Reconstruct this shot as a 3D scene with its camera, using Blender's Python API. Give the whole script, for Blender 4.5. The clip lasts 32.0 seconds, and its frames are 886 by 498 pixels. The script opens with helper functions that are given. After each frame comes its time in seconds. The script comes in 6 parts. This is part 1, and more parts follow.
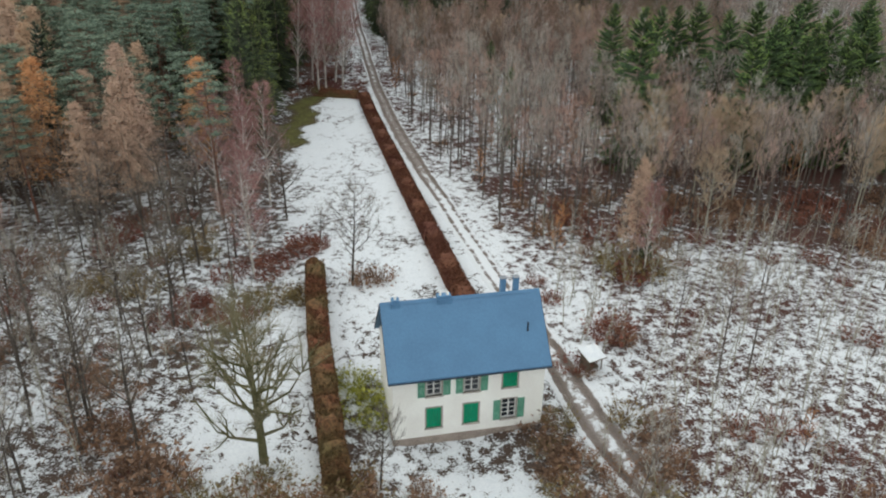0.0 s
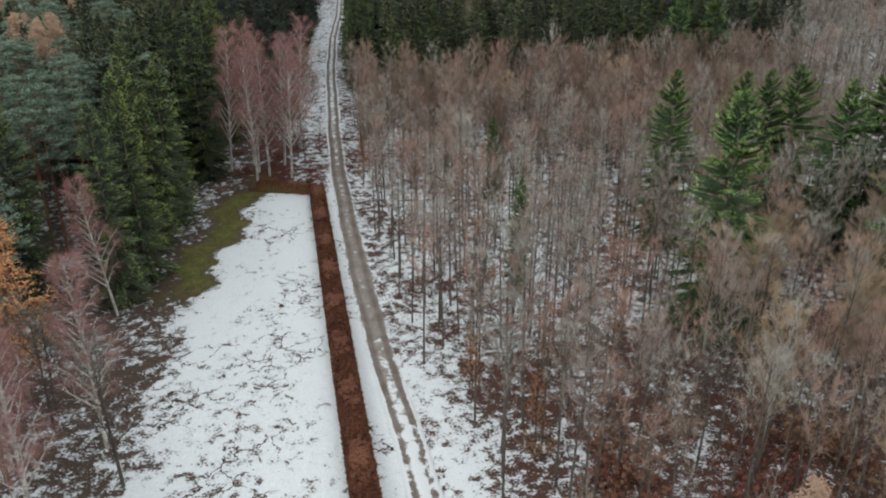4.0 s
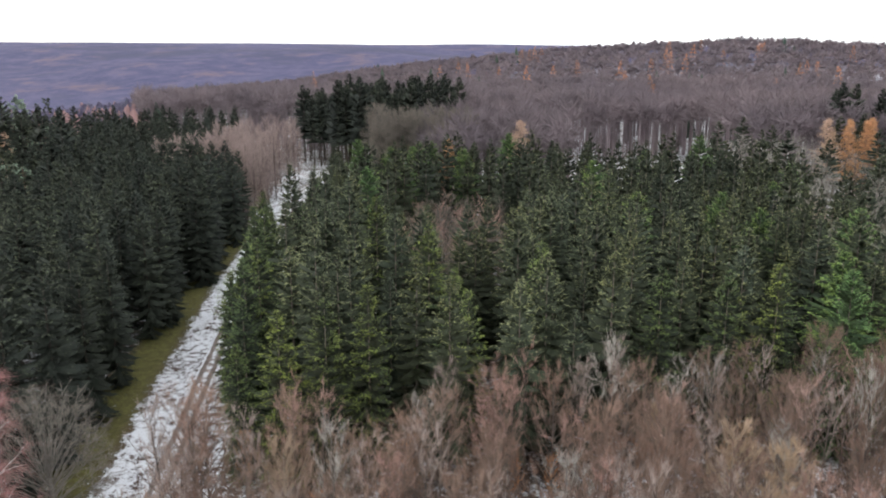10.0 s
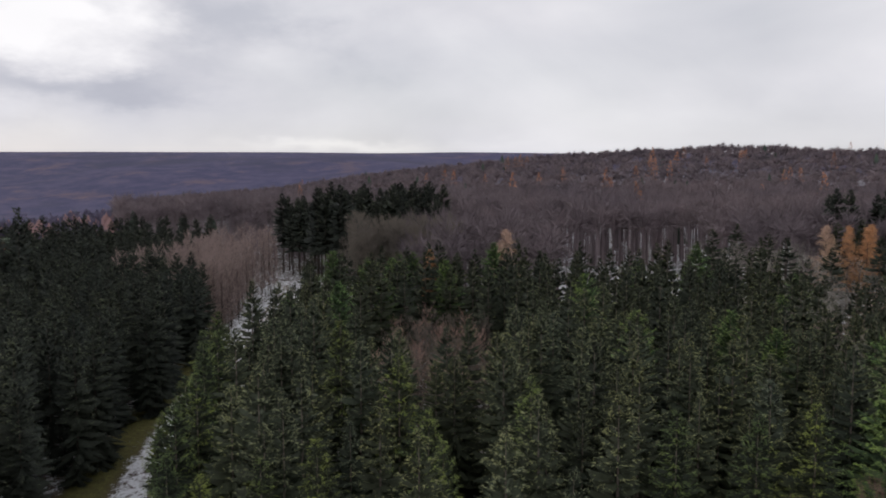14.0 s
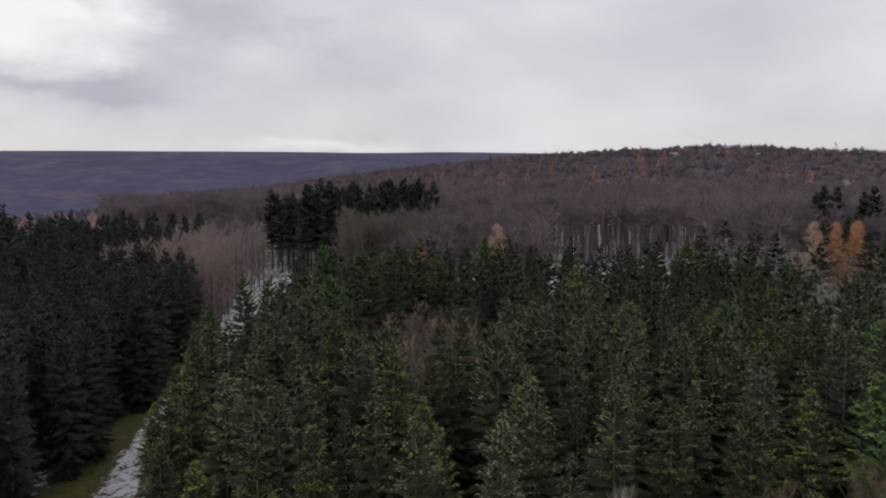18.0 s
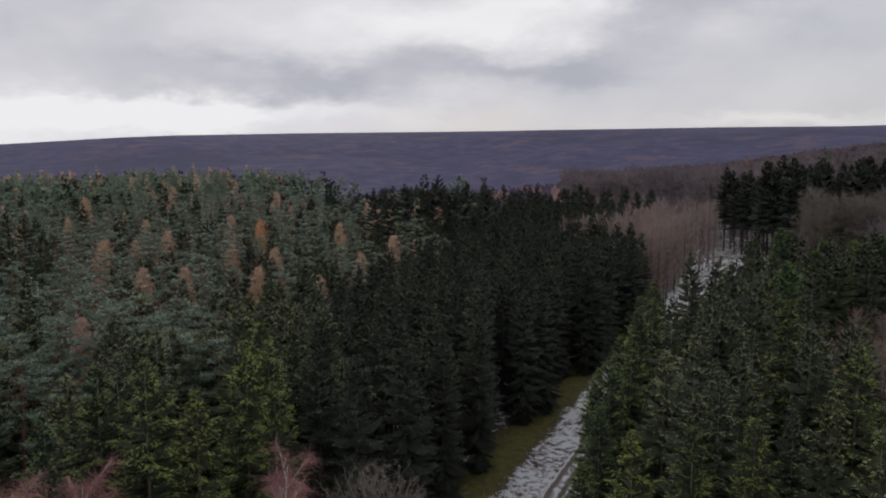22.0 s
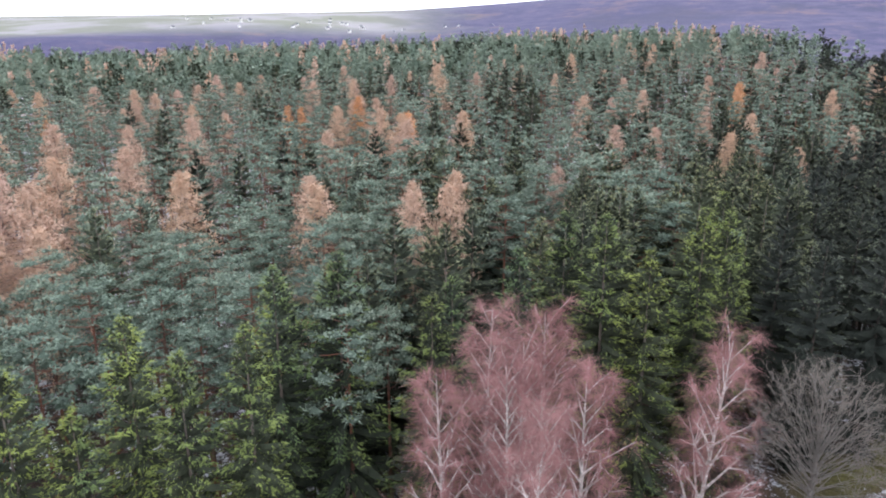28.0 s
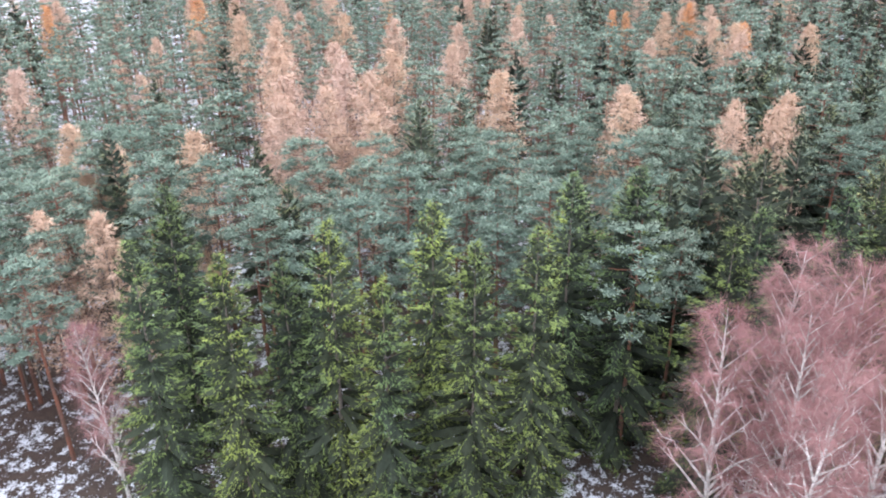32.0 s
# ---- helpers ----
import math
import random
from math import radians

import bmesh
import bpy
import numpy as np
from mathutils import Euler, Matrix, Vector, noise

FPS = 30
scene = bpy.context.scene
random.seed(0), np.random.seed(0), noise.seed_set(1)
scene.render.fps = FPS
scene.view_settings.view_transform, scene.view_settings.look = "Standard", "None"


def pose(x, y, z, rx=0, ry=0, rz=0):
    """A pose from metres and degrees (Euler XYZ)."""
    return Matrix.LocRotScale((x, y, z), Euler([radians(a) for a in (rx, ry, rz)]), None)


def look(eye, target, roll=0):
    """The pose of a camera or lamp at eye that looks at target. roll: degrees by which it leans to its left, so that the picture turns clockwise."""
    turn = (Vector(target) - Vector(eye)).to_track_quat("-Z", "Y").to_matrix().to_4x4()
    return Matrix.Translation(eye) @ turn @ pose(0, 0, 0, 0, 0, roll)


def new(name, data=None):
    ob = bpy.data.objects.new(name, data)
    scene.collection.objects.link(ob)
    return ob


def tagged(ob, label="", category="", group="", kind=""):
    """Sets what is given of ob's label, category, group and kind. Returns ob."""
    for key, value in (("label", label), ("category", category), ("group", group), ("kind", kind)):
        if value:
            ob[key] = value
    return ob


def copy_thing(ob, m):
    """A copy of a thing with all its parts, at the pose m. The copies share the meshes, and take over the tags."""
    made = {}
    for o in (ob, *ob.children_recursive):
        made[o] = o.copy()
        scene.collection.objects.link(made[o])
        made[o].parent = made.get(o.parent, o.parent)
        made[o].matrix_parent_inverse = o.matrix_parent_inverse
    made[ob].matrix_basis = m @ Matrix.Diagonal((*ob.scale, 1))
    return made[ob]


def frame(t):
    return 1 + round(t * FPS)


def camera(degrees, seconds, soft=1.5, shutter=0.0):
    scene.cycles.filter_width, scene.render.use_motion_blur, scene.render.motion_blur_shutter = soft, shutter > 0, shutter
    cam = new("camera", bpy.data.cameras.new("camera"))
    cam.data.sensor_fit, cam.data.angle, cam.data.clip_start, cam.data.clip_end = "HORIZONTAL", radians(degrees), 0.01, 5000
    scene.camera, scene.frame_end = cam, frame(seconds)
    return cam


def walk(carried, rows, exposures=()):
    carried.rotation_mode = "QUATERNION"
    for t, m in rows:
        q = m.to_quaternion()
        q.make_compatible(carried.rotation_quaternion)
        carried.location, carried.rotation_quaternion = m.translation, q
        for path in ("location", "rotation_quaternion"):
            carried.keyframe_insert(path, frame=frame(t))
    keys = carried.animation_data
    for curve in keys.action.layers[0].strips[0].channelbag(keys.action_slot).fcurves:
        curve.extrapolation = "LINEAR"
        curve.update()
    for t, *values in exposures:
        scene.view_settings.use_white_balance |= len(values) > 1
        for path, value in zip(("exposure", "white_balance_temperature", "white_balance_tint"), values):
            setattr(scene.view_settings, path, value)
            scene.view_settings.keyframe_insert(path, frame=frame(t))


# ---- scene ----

# The camera flies over the house and along the track, hovers, then turns to its left.
cam = camera(61.35, 32.0, soft=2.0)
PATH = [
    (0, 0.00, 0.00, 36.50, -0.00, -25.86, -0.67),
    (0.5, 0.49, 5.74, 36.49, 0.07, -25.77, -0.54),
    (1, 1.02, 11.33, 36.36, 0.20, -25.68, -0.38),
    (1.5, 1.55, 16.92, 36.30, 0.28, -25.48, -0.40),
    (2, 1.96, 22.39, 36.24, 0.37, -25.37, -0.19),
    (2.5, 2.43, 27.89, 36.17, 0.40, -25.18, -0.40),
    (4.5, 4.43, 50.13, 35.99, 0.81, -24.56, 0.34),
    (5, 4.92, 56.05, 36.05, 0.90, -24.45, 0.28),
    (5.5, 5.41, 62.29, 36.19, 0.97, -24.39, 0.22),
    (6, 5.84, 68.61, 36.36, 1.09, -24.39, 0.25),
    (6.5, 6.26, 75.05, 36.56, 1.16, -24.36, 0.19),
    (7, 6.72, 81.32, 36.66, 1.27, -24.27, 0.23),
    (7.5, 7.26, 87.75, 36.82, 1.41, -24.23, 0.20),
    (8, 7.67, 93.98, 36.96, 1.50, -24.21, 0.13),
    (8.5, 8.11, 100.32, 37.11, 1.58, -24.14, 0.04),
    (9, 8.46, 106.62, 37.35, 1.63, -23.94, 0.07),
    (9.5, 8.59, 113.39, 37.58, 1.53, -18.40, 0.01),
    (10, 8.89, 119.45, 37.92, 1.55, -12.87, -0.05),
    (10.5, 9.28, 124.65, 38.61, 1.68, -7.59, 0.08),
    (11, 9.61, 128.05, 39.07, 1.68, -4.58, 0.18),
    (11.5, 9.94, 130.02, 39.41, 1.64, -4.52, 0.26),
    (12, 10.10, 130.70, 39.32, 1.48, -4.78, 0.30),
    (12.5, 10.27, 130.97, 39.06, 1.29, -4.93, 0.25),
    (13, 10.30, 130.99, 38.76, 1.09, -4.92, 0.23),
    (13.5, 10.28, 131.03, 38.43, 0.84, -4.91, 0.26),
    (14, 10.21, 131.01, 38.18, 0.68, -4.90, 0.17),
    (14.25, 10.28, 138.02, 38.42, 0.22, -6.00, 0.17),
    (14.5, 10.36, 145.02, 38.66, -0.25, -7.30, 0.16),
    (14.75, 10.39, 149.53, 38.79, -0.57, -8.00, 0.16),
    (15, 10.38, 151.54, 38.80, -0.76, -8.30, 0.15),
    (15.5, 10.31, 153.05, 38.72, -1.01, -8.40, 0.14),
    (16.2, 10.13, 150.06, 38.36, -1.07, -7.90, 0.13),
    (16.9, 9.79, 138.08, 37.60, -0.64, -6.00, 0.11),
    (17.4, 9.55, 131.09, 37.10, -0.46, -4.87, 0.10),
    (17.9, 9.55, 131.09, 37.10, -0.36, -4.87, 0.10),
    (18.05, 9.55, 131.09, 37.10, 0.14, -4.92, -0.00),
    (18.3, 9.55, 131.09, 37.10, 12.90, -5.30, -0.10),
    (18.5, 9.55, 131.09, 37.10, 14.01, -5.30, -0.20),
    (19, 9.55, 131.09, 37.10, 16.96, -5.34, -0.23),
    (19.5, 9.55, 131.09, 37.10, 19.78, -5.35, -0.02),
    (20, 9.55, 131.09, 37.10, 22.44, -5.34, -0.09),
    (20.5, 9.55, 131.09, 37.10, 25.25, -5.36, -0.14),
    (21, 9.55, 131.09, 37.10, 27.96, -5.40, -0.11),
    (21.5, 9.55, 131.09, 37.10, 30.72, -5.85, -0.17),
    (22, 9.55, 131.09, 37.10, 33.40, -6.68, -0.18),
    (22.5, 9.55, 131.09, 37.10, 36.28, -7.62, -0.17),
    (23, 9.55, 131.09, 37.10, 39.08, -8.49, 0.01),
    (23.5, 9.55, 131.09, 37.10, 42.08, -9.34, -0.04),
    (24, 9.55, 131.09, 37.10, 44.92, -10.18, -0.07),
    (24.5, 9.55, 131.09, 37.10, 47.97, -11.08, 0.00),
    (25, 9.55, 131.09, 37.10, 50.80, -11.92, 0.00),
    (25.5, 9.55, 131.09, 37.10, 53.82, -12.86, -0.01),
    (27.5, 9.55, 131.09, 37.10, 65.60, -16.35, 0.12),
    (28, 9.55, 131.09, 37.10, 68.45, -17.18, 0.17),
    (28.5, 9.55, 131.09, 37.10, 71.56, -18.07, 0.15),
    (29, 9.55, 131.09, 37.10, 74.49, -18.90, 0.22),
    (29.5, 9.55, 131.09, 37.10, 77.60, -19.77, 0.31),
    (30, 9.55, 131.09, 37.10, 80.48, -20.59, 0.31),
    (30.5, 9.55, 131.09, 37.10, 83.54, -21.46, 0.28),
    (31, 9.55, 131.09, 37.10, 86.39, -22.28, 0.27),
    (31.5, 9.55, 131.09, 37.10, 89.50, -23.16, 0.42),
    (32, 9.55, 131.09, 37.10, 92.36, -23.98, 0.44),
]
EXPOSURES = [(0.0, -0.03, 6500, 1), (1.0, -0.08, 6400, -1), (2.5, -0.08, 6400, 0), (5.0, 0.12, 6450, 2), (7.0, 0.62, 6350, 3), (8.0, 0.93, 6230, 3), (9.0, 1.2, 6180, 3), (9.5, 1.22, 6200, 4), (10.0, 0.62, 6400, 8), (10.5, -0.8, 6450, 13), (13.4, -0.82, 6450, 13),
             (14.0, -0.62, 6450, 13), (15.5, -0.62, 6450, 13), (18.0, -0.74, 6450, 13), (18.8, -0.88, 6450, 13), (23.0, -0.8, 6450, 13), (25.5, -0.3, 6400, 13), (26.5, 0.05, 6300, 14), (27.5, 0.75, 6200, 15), (28.0, 0.92, 5950, 15), (29.0, 1.28, 5880, 17), (30.0, 1.42, 5800, 17), (32.0, 1.5, 5820, 14)]
walk(cam, [(t, pose(x, y, z, 90 + p, r, yaw)) for t, x, y, z, yaw, p, r in PATH], EXPOSURES)

# ---- sky and light ----
world = bpy.data.worlds.new("overcast_sky")
scene.world = world
world.use_nodes = True


SKY = 1.35
CLOUDS = [(44, 5.6, 9, 1.3, -0.33), (33, 7.6, 6, 1.2, -0.12), (56, 3.6, 13, 0.9, 0.42), (36, 10.0, 9, 1.8, 0.22), (60, 9.5, 6, 2.5, -0.14), (15, 11.0, 5, 2.6, -0.30),
          (27, 7.0, 8, 1.1, -0.22), (27, 11.5, 6, 1.8, 0.24), (9, 2.6, 7, 0.5, 0.22), (75, 2.2, 16, 1.6, 0.35), (-12, 8.0, 16, 5.0, 0.05)]


def build_sky():
    nt = world.node_tree
    nt.nodes.clear()
    N = nt.nodes.new
    link = nt.links.new
    out = N("ShaderNodeOutputWorld")
    tc = N("ShaderNodeTexCoord")
    sky = N("ShaderNodeTexSky")
    sky.sky_type, sky.sun_disc = "NISHITA", False
    sky.sun_elevation, sky.sun_rotation = radians(24), radians(-48)
    bg_sky = N("ShaderNodeBackground")
    bg_sky.inputs[1].default_value = 0.09
    link(sky.outputs[0], bg_sky.inputs[0])
    sep = N("ShaderNodeSeparateXYZ")
    link(tc.outputs["Generated"], sep.inputs[0])

    def mth(op, a, b=None):
        x = N("ShaderNodeMath")
        x.operation = op
        for k, v in enumerate((a, b)):
            if isinstance(v, (int, float)):
                x.inputs[k].default_value = v
            elif v is not None:
                link(v, x.inputs[k])
        return x.outputs[0]

    def noise_of(scale, stretch, at, detail, rough, distort=0.0):
        mp = N("ShaderNodeMapping")
        mp.inputs["Scale"].default_value = (1.0, 1.0, stretch)
        mp.inputs["Location"].default_value = at
        link(tc.outputs["Generated"], mp.inputs[0])
        n = N("ShaderNodeTexNoise")
        n.inputs["Scale"].default_value, n.inputs["Detail"].default_value = scale, detail
        n.inputs["Roughness"].default_value, n.inputs["Distortion"].default_value = rough, distort
        link(mp.outputs[0], n.inputs[0])
        return n.outputs[0]

    # bearing to the left of the way ahead and height, in degrees, both ruffled by noise
    bearing = mth("MULTIPLY", mth("ARCTAN2", mth("MULTIPLY", sep.outputs[0], -1.0), sep.outputs[1]), 57.296)
    height = mth("MULTIPLY", mth("ARCSINE", sep.outputs[2]), 57.296)
    bearing = mth("ADD", bearing, mth("MULTIPLY", mth("SUBTRACT", noise_of(7.0, 2.0, (3.0, 0.0, 0.0), 5.0, 0.55), 0.5), 26.0))
    height = mth("ADD", height, mth("MULTIPLY", mth("SUBTRACT", noise_of(6.0, 2.5, (0.0, 5.0, 0.0), 6.0, 0.6), 0.5), 7.0))
    # cloud banks (negative) and bright breaks (positive): bearing, height, half widths, strength
    level = mth("ADD", 0.71, mth("MULTIPLY", mth("SUBTRACT", noise_of(2.6, 2.4, (0.35, 0.1, 0.0), 6.0, 0.55, 0.3), 0.5), 0.55))
    for az, el, wa, we, amp in CLOUDS:
        u = mth("DIVIDE", mth("SUBTRACT", bearing, az), wa)
        v = mth("DIVIDE", mth("SUBTRACT", height, el), we)
        g = mth("EXPONENT", mth("MULTIPLY", mth("ADD", mth("MULTIPLY", u, u), mth("MULTIPLY", v, v)), -0.7))
        level = mth("ADD", level, mth("MULTIPLY", g, amp))
    cr = N("ShaderNodeValToRGB")
    e = cr.color_ramp.elements
    e[0].position, e[0].color = 0.10, (0.39, 0.41, 0.49, 1)
    e[1].position, e[1].color = 0.98, (1.12, 1.12, 1.12, 1)
    for at, col in ((0.42, (0.585, 0.605, 0.67, 1)), (0.68, (0.83, 0.835, 0.87, 1))):
        m = cr.color_ramp.elements.new(at)
        m.color = col
    link(level, cr.inputs[0])
    bg = N("ShaderNodeBackground")
    link(cr.outputs[0], bg.inputs[0])
    bg.inputs[1].default_value = SKY
    # thin gaps where the blue shows through
    n2 = N("ShaderNodeTexNoise")
    n2.inputs["Scale"].default_value, n2.inputs["Detail"].default_value = 1.3, 3.0
    mp2 = N("ShaderNodeMapping")
    mp2.inputs["Scale"].default_value = (1.0, 1.0, 3.0)
    mp2.inputs["Location"].default_value = (4.2, 1.1, 2.0)
    link(tc.outputs["Generated"], mp2.inputs[0])
    link(mp2.outputs[0], n2.inputs[0])
    r2 = N("ShaderNodeMapRange")
    r2.inputs[1].default_value, r2.inputs[2].default_value = 0.52, 0.75
    r2.inputs[3].default_value, r2.inputs[4].default_value = 0.0, 0.35
    link(n2.outputs[0], r2.inputs[0])
    mix = N("ShaderNodeMixShader")
    link(r2.outputs[0], mix.inputs[0])
    link(bg.outputs[0], mix.inputs[1])
    link(bg_sky.outputs[0], mix.inputs[2])
    link(mix.outputs[0], out.inputs[0])


build_sky()

lamp = bpy.data.lights.new("sun", "SUN")
lamp.energy, lamp.angle, lamp.color = 0.7, radians(25), (1.0, 0.97, 0.93)
sun = new("sun", lamp)
sun.matrix_world = look((-300, 270, 220), (0, 0, 0))

# ---- materials ----


def material(name, colour, rough=0.85, second=None, scale=0.3, fine=None, fine_scale=8.0, bump=0.0, spec=0.2, pos=True, metal=0.0, obj_var=0.0, cells=0.0):
    """Two colours mixed by a broad noise, a finer noise that darkens and lightens, and a bump."""
    m = bpy.data.materials.new(name)
    m.use_nodes = True
    nt = m.node_tree
    N, link = nt.nodes.new, nt.links.new
    b = nt.nodes["Principled BSDF"]
    b.inputs["Roughness"].default_value = rough
    b.inputs["Specular IOR Level"].default_value = spec
    b.inputs["Metallic"].default_value = metal
    geo = N("ShaderNodeNewGeometry")
    co = geo.outputs["Position"]
    n = N("ShaderNodeTexNoise")
    n.inputs["Scale"].default_value, n.inputs["Detail"].default_value = scale, 2.0
    link(co, n.inputs[0])
    mr = N("ShaderNodeMapRange")
    mr.inputs[1].default_value, mr.inputs[2].default_value = 0.36, 0.64
    link(n.outputs[0], mr.inputs[0])
    fac = mr.outputs[0]
    if cells:
        # one tint for each patch about as wide as a tree
        vo = N("ShaderNodeTexVoronoi")
        vo.voronoi_dimensions = "2D"
        vo.inputs["Scale"].default_value = cells
        link(co, vo.inputs["Vector"])
        sp = N("ShaderNodeSeparateColor")
        link(vo.outputs["Color"], sp.inputs[0])
        av = N("ShaderNodeMath")
        av.operation, av.inputs[1].default_value = "MULTIPLY_ADD", 0.75
        link(sp.outputs[0], av.inputs[0])
        hf = N("ShaderNodeMath")
        hf.operation, hf.inputs[1].default_value = "MULTIPLY", 0.3
        link(fac, hf.inputs[0])
        link(hf.outputs[0], av.inputs[2])
        fac = av.outputs[0]
    mix = N("ShaderNodeMix")
    mix.data_type = "RGBA"
    link(fac, mix.inputs[0])
    mix.inputs[6].default_value = (*colour, 1)
    mix.inputs[7].default_value = (*(second or tuple(c * 0.75 for c in colour)), 1)
    last = mix.outputs[2]
    if obj_var:
        info = N("ShaderNodeObjectInfo")
        hsv = N("ShaderNodeHueSaturation")
        v = N("ShaderNodeMapRange")
        v.inputs[3].default_value, v.inputs[4].default_value = 1 - obj_var, 1 + obj_var
        link(info.outputs["Random"], v.inputs[0])
        link(v.outputs[0], hsv.inputs["Value"])
        link(last, hsv.inputs["Color"])
        last = hsv.outputs[0]
    f = N("ShaderNodeTexNoise")
    f.inputs["Scale"].default_value, f.inputs["Detail"].default_value = fine_scale, 3.0
    link(co, f.inputs[0])
    fr = N("ShaderNodeMapRange")
    d = fine if fine is not None else 0.25
    fr.inputs[1].default_value, fr.inputs[2].default_value = 0.3, 0.7
    fr.inputs[3].default_value, fr.inputs[4].default_value = 1 - d, 1 + d
    link(f.outputs[0], fr.inputs[0])
    mul = N("ShaderNodeVectorMath")
    mul.operation = "SCALE"
    link(last, mul.inputs[0])
    link(fr.outputs[0], mul.inputs["Scale"])
    link(mul.outputs[0], b.inputs["Base Color"])
    if bump:
        bp = N("ShaderNodeBump")
        bp.inputs["Strength"].default_value, bp.inputs["Distance"].default_value = 1.0, bump
        link(f.outputs[0], bp.inputs["Height"])
        link(bp.outputs[0], b.inputs["Normal"])
    return m


M = {}
# needle and tip pairs: shoot tints, with crown light and shade painted in too
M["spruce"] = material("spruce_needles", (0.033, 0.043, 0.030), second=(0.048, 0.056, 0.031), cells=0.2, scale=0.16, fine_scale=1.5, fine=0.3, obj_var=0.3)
M["spruce_lit_tip"] = material("lit_spruce_tips", (0.138, 0.162, 0.115), second=(0.240, 0.250, 0.105), cells=0.2, scale=0.16, fine_scale=1.5, fine=0.3, obj_var=0.3)
# darker spruce kind; the block's deep shade is also put into its colours
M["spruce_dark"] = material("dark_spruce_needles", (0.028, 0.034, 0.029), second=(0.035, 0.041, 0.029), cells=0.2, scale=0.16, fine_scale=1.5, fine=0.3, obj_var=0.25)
M["spruce_dark_lit_tip"] = material("lit_dark_spruce_tips", (0.078, 0.094, 0.074), second=(0.120, 0.130, 0.074), cells=0.2, scale=0.16, fine_scale=1.5, fine=0.3, obj_var=0.25)
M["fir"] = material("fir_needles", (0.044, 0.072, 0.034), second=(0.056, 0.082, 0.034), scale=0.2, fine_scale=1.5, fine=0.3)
M["fir_lit_tip"] = material("lit_fir_tips", (0.130, 0.235, 0.085), second=(0.23, 0.310, 0.075), cells=0.2, scale=0.2, fine_scale=1.5, fine=0.3, obj_var=0.2)
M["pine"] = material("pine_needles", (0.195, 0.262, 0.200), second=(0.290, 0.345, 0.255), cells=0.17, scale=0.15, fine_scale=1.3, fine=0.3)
# darker copy of the pine needles, used as painted shade in the crowns
M["pine_shaded"] = material("shaded_pine_needles", (0.085, 0.118, 0.090), second=(0.115, 0.148, 0.108), cells=0.17, scale=0.15, fine_scale=1.3, fine=0.3)
M["larch"] = material("larch_needles", (0.60, 0.30, 0.14), second=(0.58, 0.34, 0.19), scale=0.08, fine_scale=1.2, fine=0.2)
M["larch_pale"] = material("fading_larch_needles", (0.55, 0.385, 0.305), second=(0.58, 0.40, 0.265), cells=0.12, scale=0.08, fine_scale=1.2, fine=0.12)
M["bark"] = material("grey_brown_bark", (0.13, 0.105, 0.09), second=(0.2, 0.17, 0.145), scale=1.2, fine_scale=12, bump=0.02)
M["bark_dark"] = material("dark_smooth_bark", (0.055, 0.045, 0.040), second=(0.10, 0.085, 0.070), scale=1.2, fine_scale=12, bump=0.01)
M["bark_pine"] = material("reddish_pine_bark", (0.22, 0.1, 0.065), second=(0.14, 0.085, 0.065), scale=0.7, fine_scale=9, bump=0.02)
M["bark_birch"] = material("white_birch_bark", (0.62, 0.58, 0.54), second=(0.36, 0.33, 0.30), scale=1.6, fine_scale=7, fine=0.5)
M["bark_grey"] = material("lichen_grey_bark", (0.3, 0.28, 0.23), second=(0.38, 0.36, 0.29), scale=0.9, fine_scale=8, bump=0.02)
M["bark_dome"] = material("pale_grey_limbs", (0.19, 0.175, 0.155), second=(0.26, 0.24, 0.21), scale=0.9, fine_scale=8)
M["bark_moss"] = material("mossy_oak_bark", (0.085, 0.085, 0.032), second=(0.14, 0.125, 0.075), scale=0.9, fine_scale=8, bump=0.02)
M["bark_young"] = material("grey_brown_smooth_bark", (0.085, 0.070, 0.062), second=(0.150, 0.126, 0.108), scale=1.2, fine_scale=12, bump=0.01)
M["twig_brown"] = material("brown_twigs", (0.36, 0.285, 0.25), second=(0.50, 0.41, 0.365), cells=0.28, scale=0.10, fine_scale=1.0, fine=0.2, obj_var=0.15)
M["twig_dark"] = material("dark_grey_twigs", (0.19, 0.165, 0.145), second=(0.27, 0.23, 0.19), cells=0.28, scale=0.10, fine_scale=1.0, fine=0.2)
M["twig_red"] = material("reddish_twigs", (0.40, 0.245, 0.205), second=(0.52, 0.36, 0.30), cells=0.28, scale=0.12, fine_scale=1.0, fine=0.2, obj_var=0.15)
M["twig_grey"] = material("grey_twigs", (0.37, 0.345, 0.31), second=(0.52, 0.48, 0.43), cells=0.28, scale=0.12, fine_scale=1.0, fine=0.2, obj_var=0.15)
M["twig_thicket"] = material("thicket_twigs", (0.34, 0.265, 0.245), second=(0.39, 0.30, 0.275), cells=0.28, scale=0.10, fine_scale=1.0, fine=0.2)
M["twig_far"] = material("grey_brown_twigs", (0.17, 0.15, 0.13), second=(0.21, 0.18, 0.15), cells=0.2, scale=0.10, fine_scale=1.0, fine=0.2)
M["rust"] = material("rusty_beech_leaves", (0.42, 0.19, 0.09), second=(0.50, 0.26, 0.13), cells=0.28, scale=0.12, fine_scale=1.0, fine=0.25, obj_var=0.2)
M["twig_round"] = material("russet_brown_twigs", (0.27, 0.175, 0.135), second=(0.38, 0.27, 0.21), cells=0.2, scale=0.12, fine_scale=1.0, fine=0.25, obj_var=0.2)
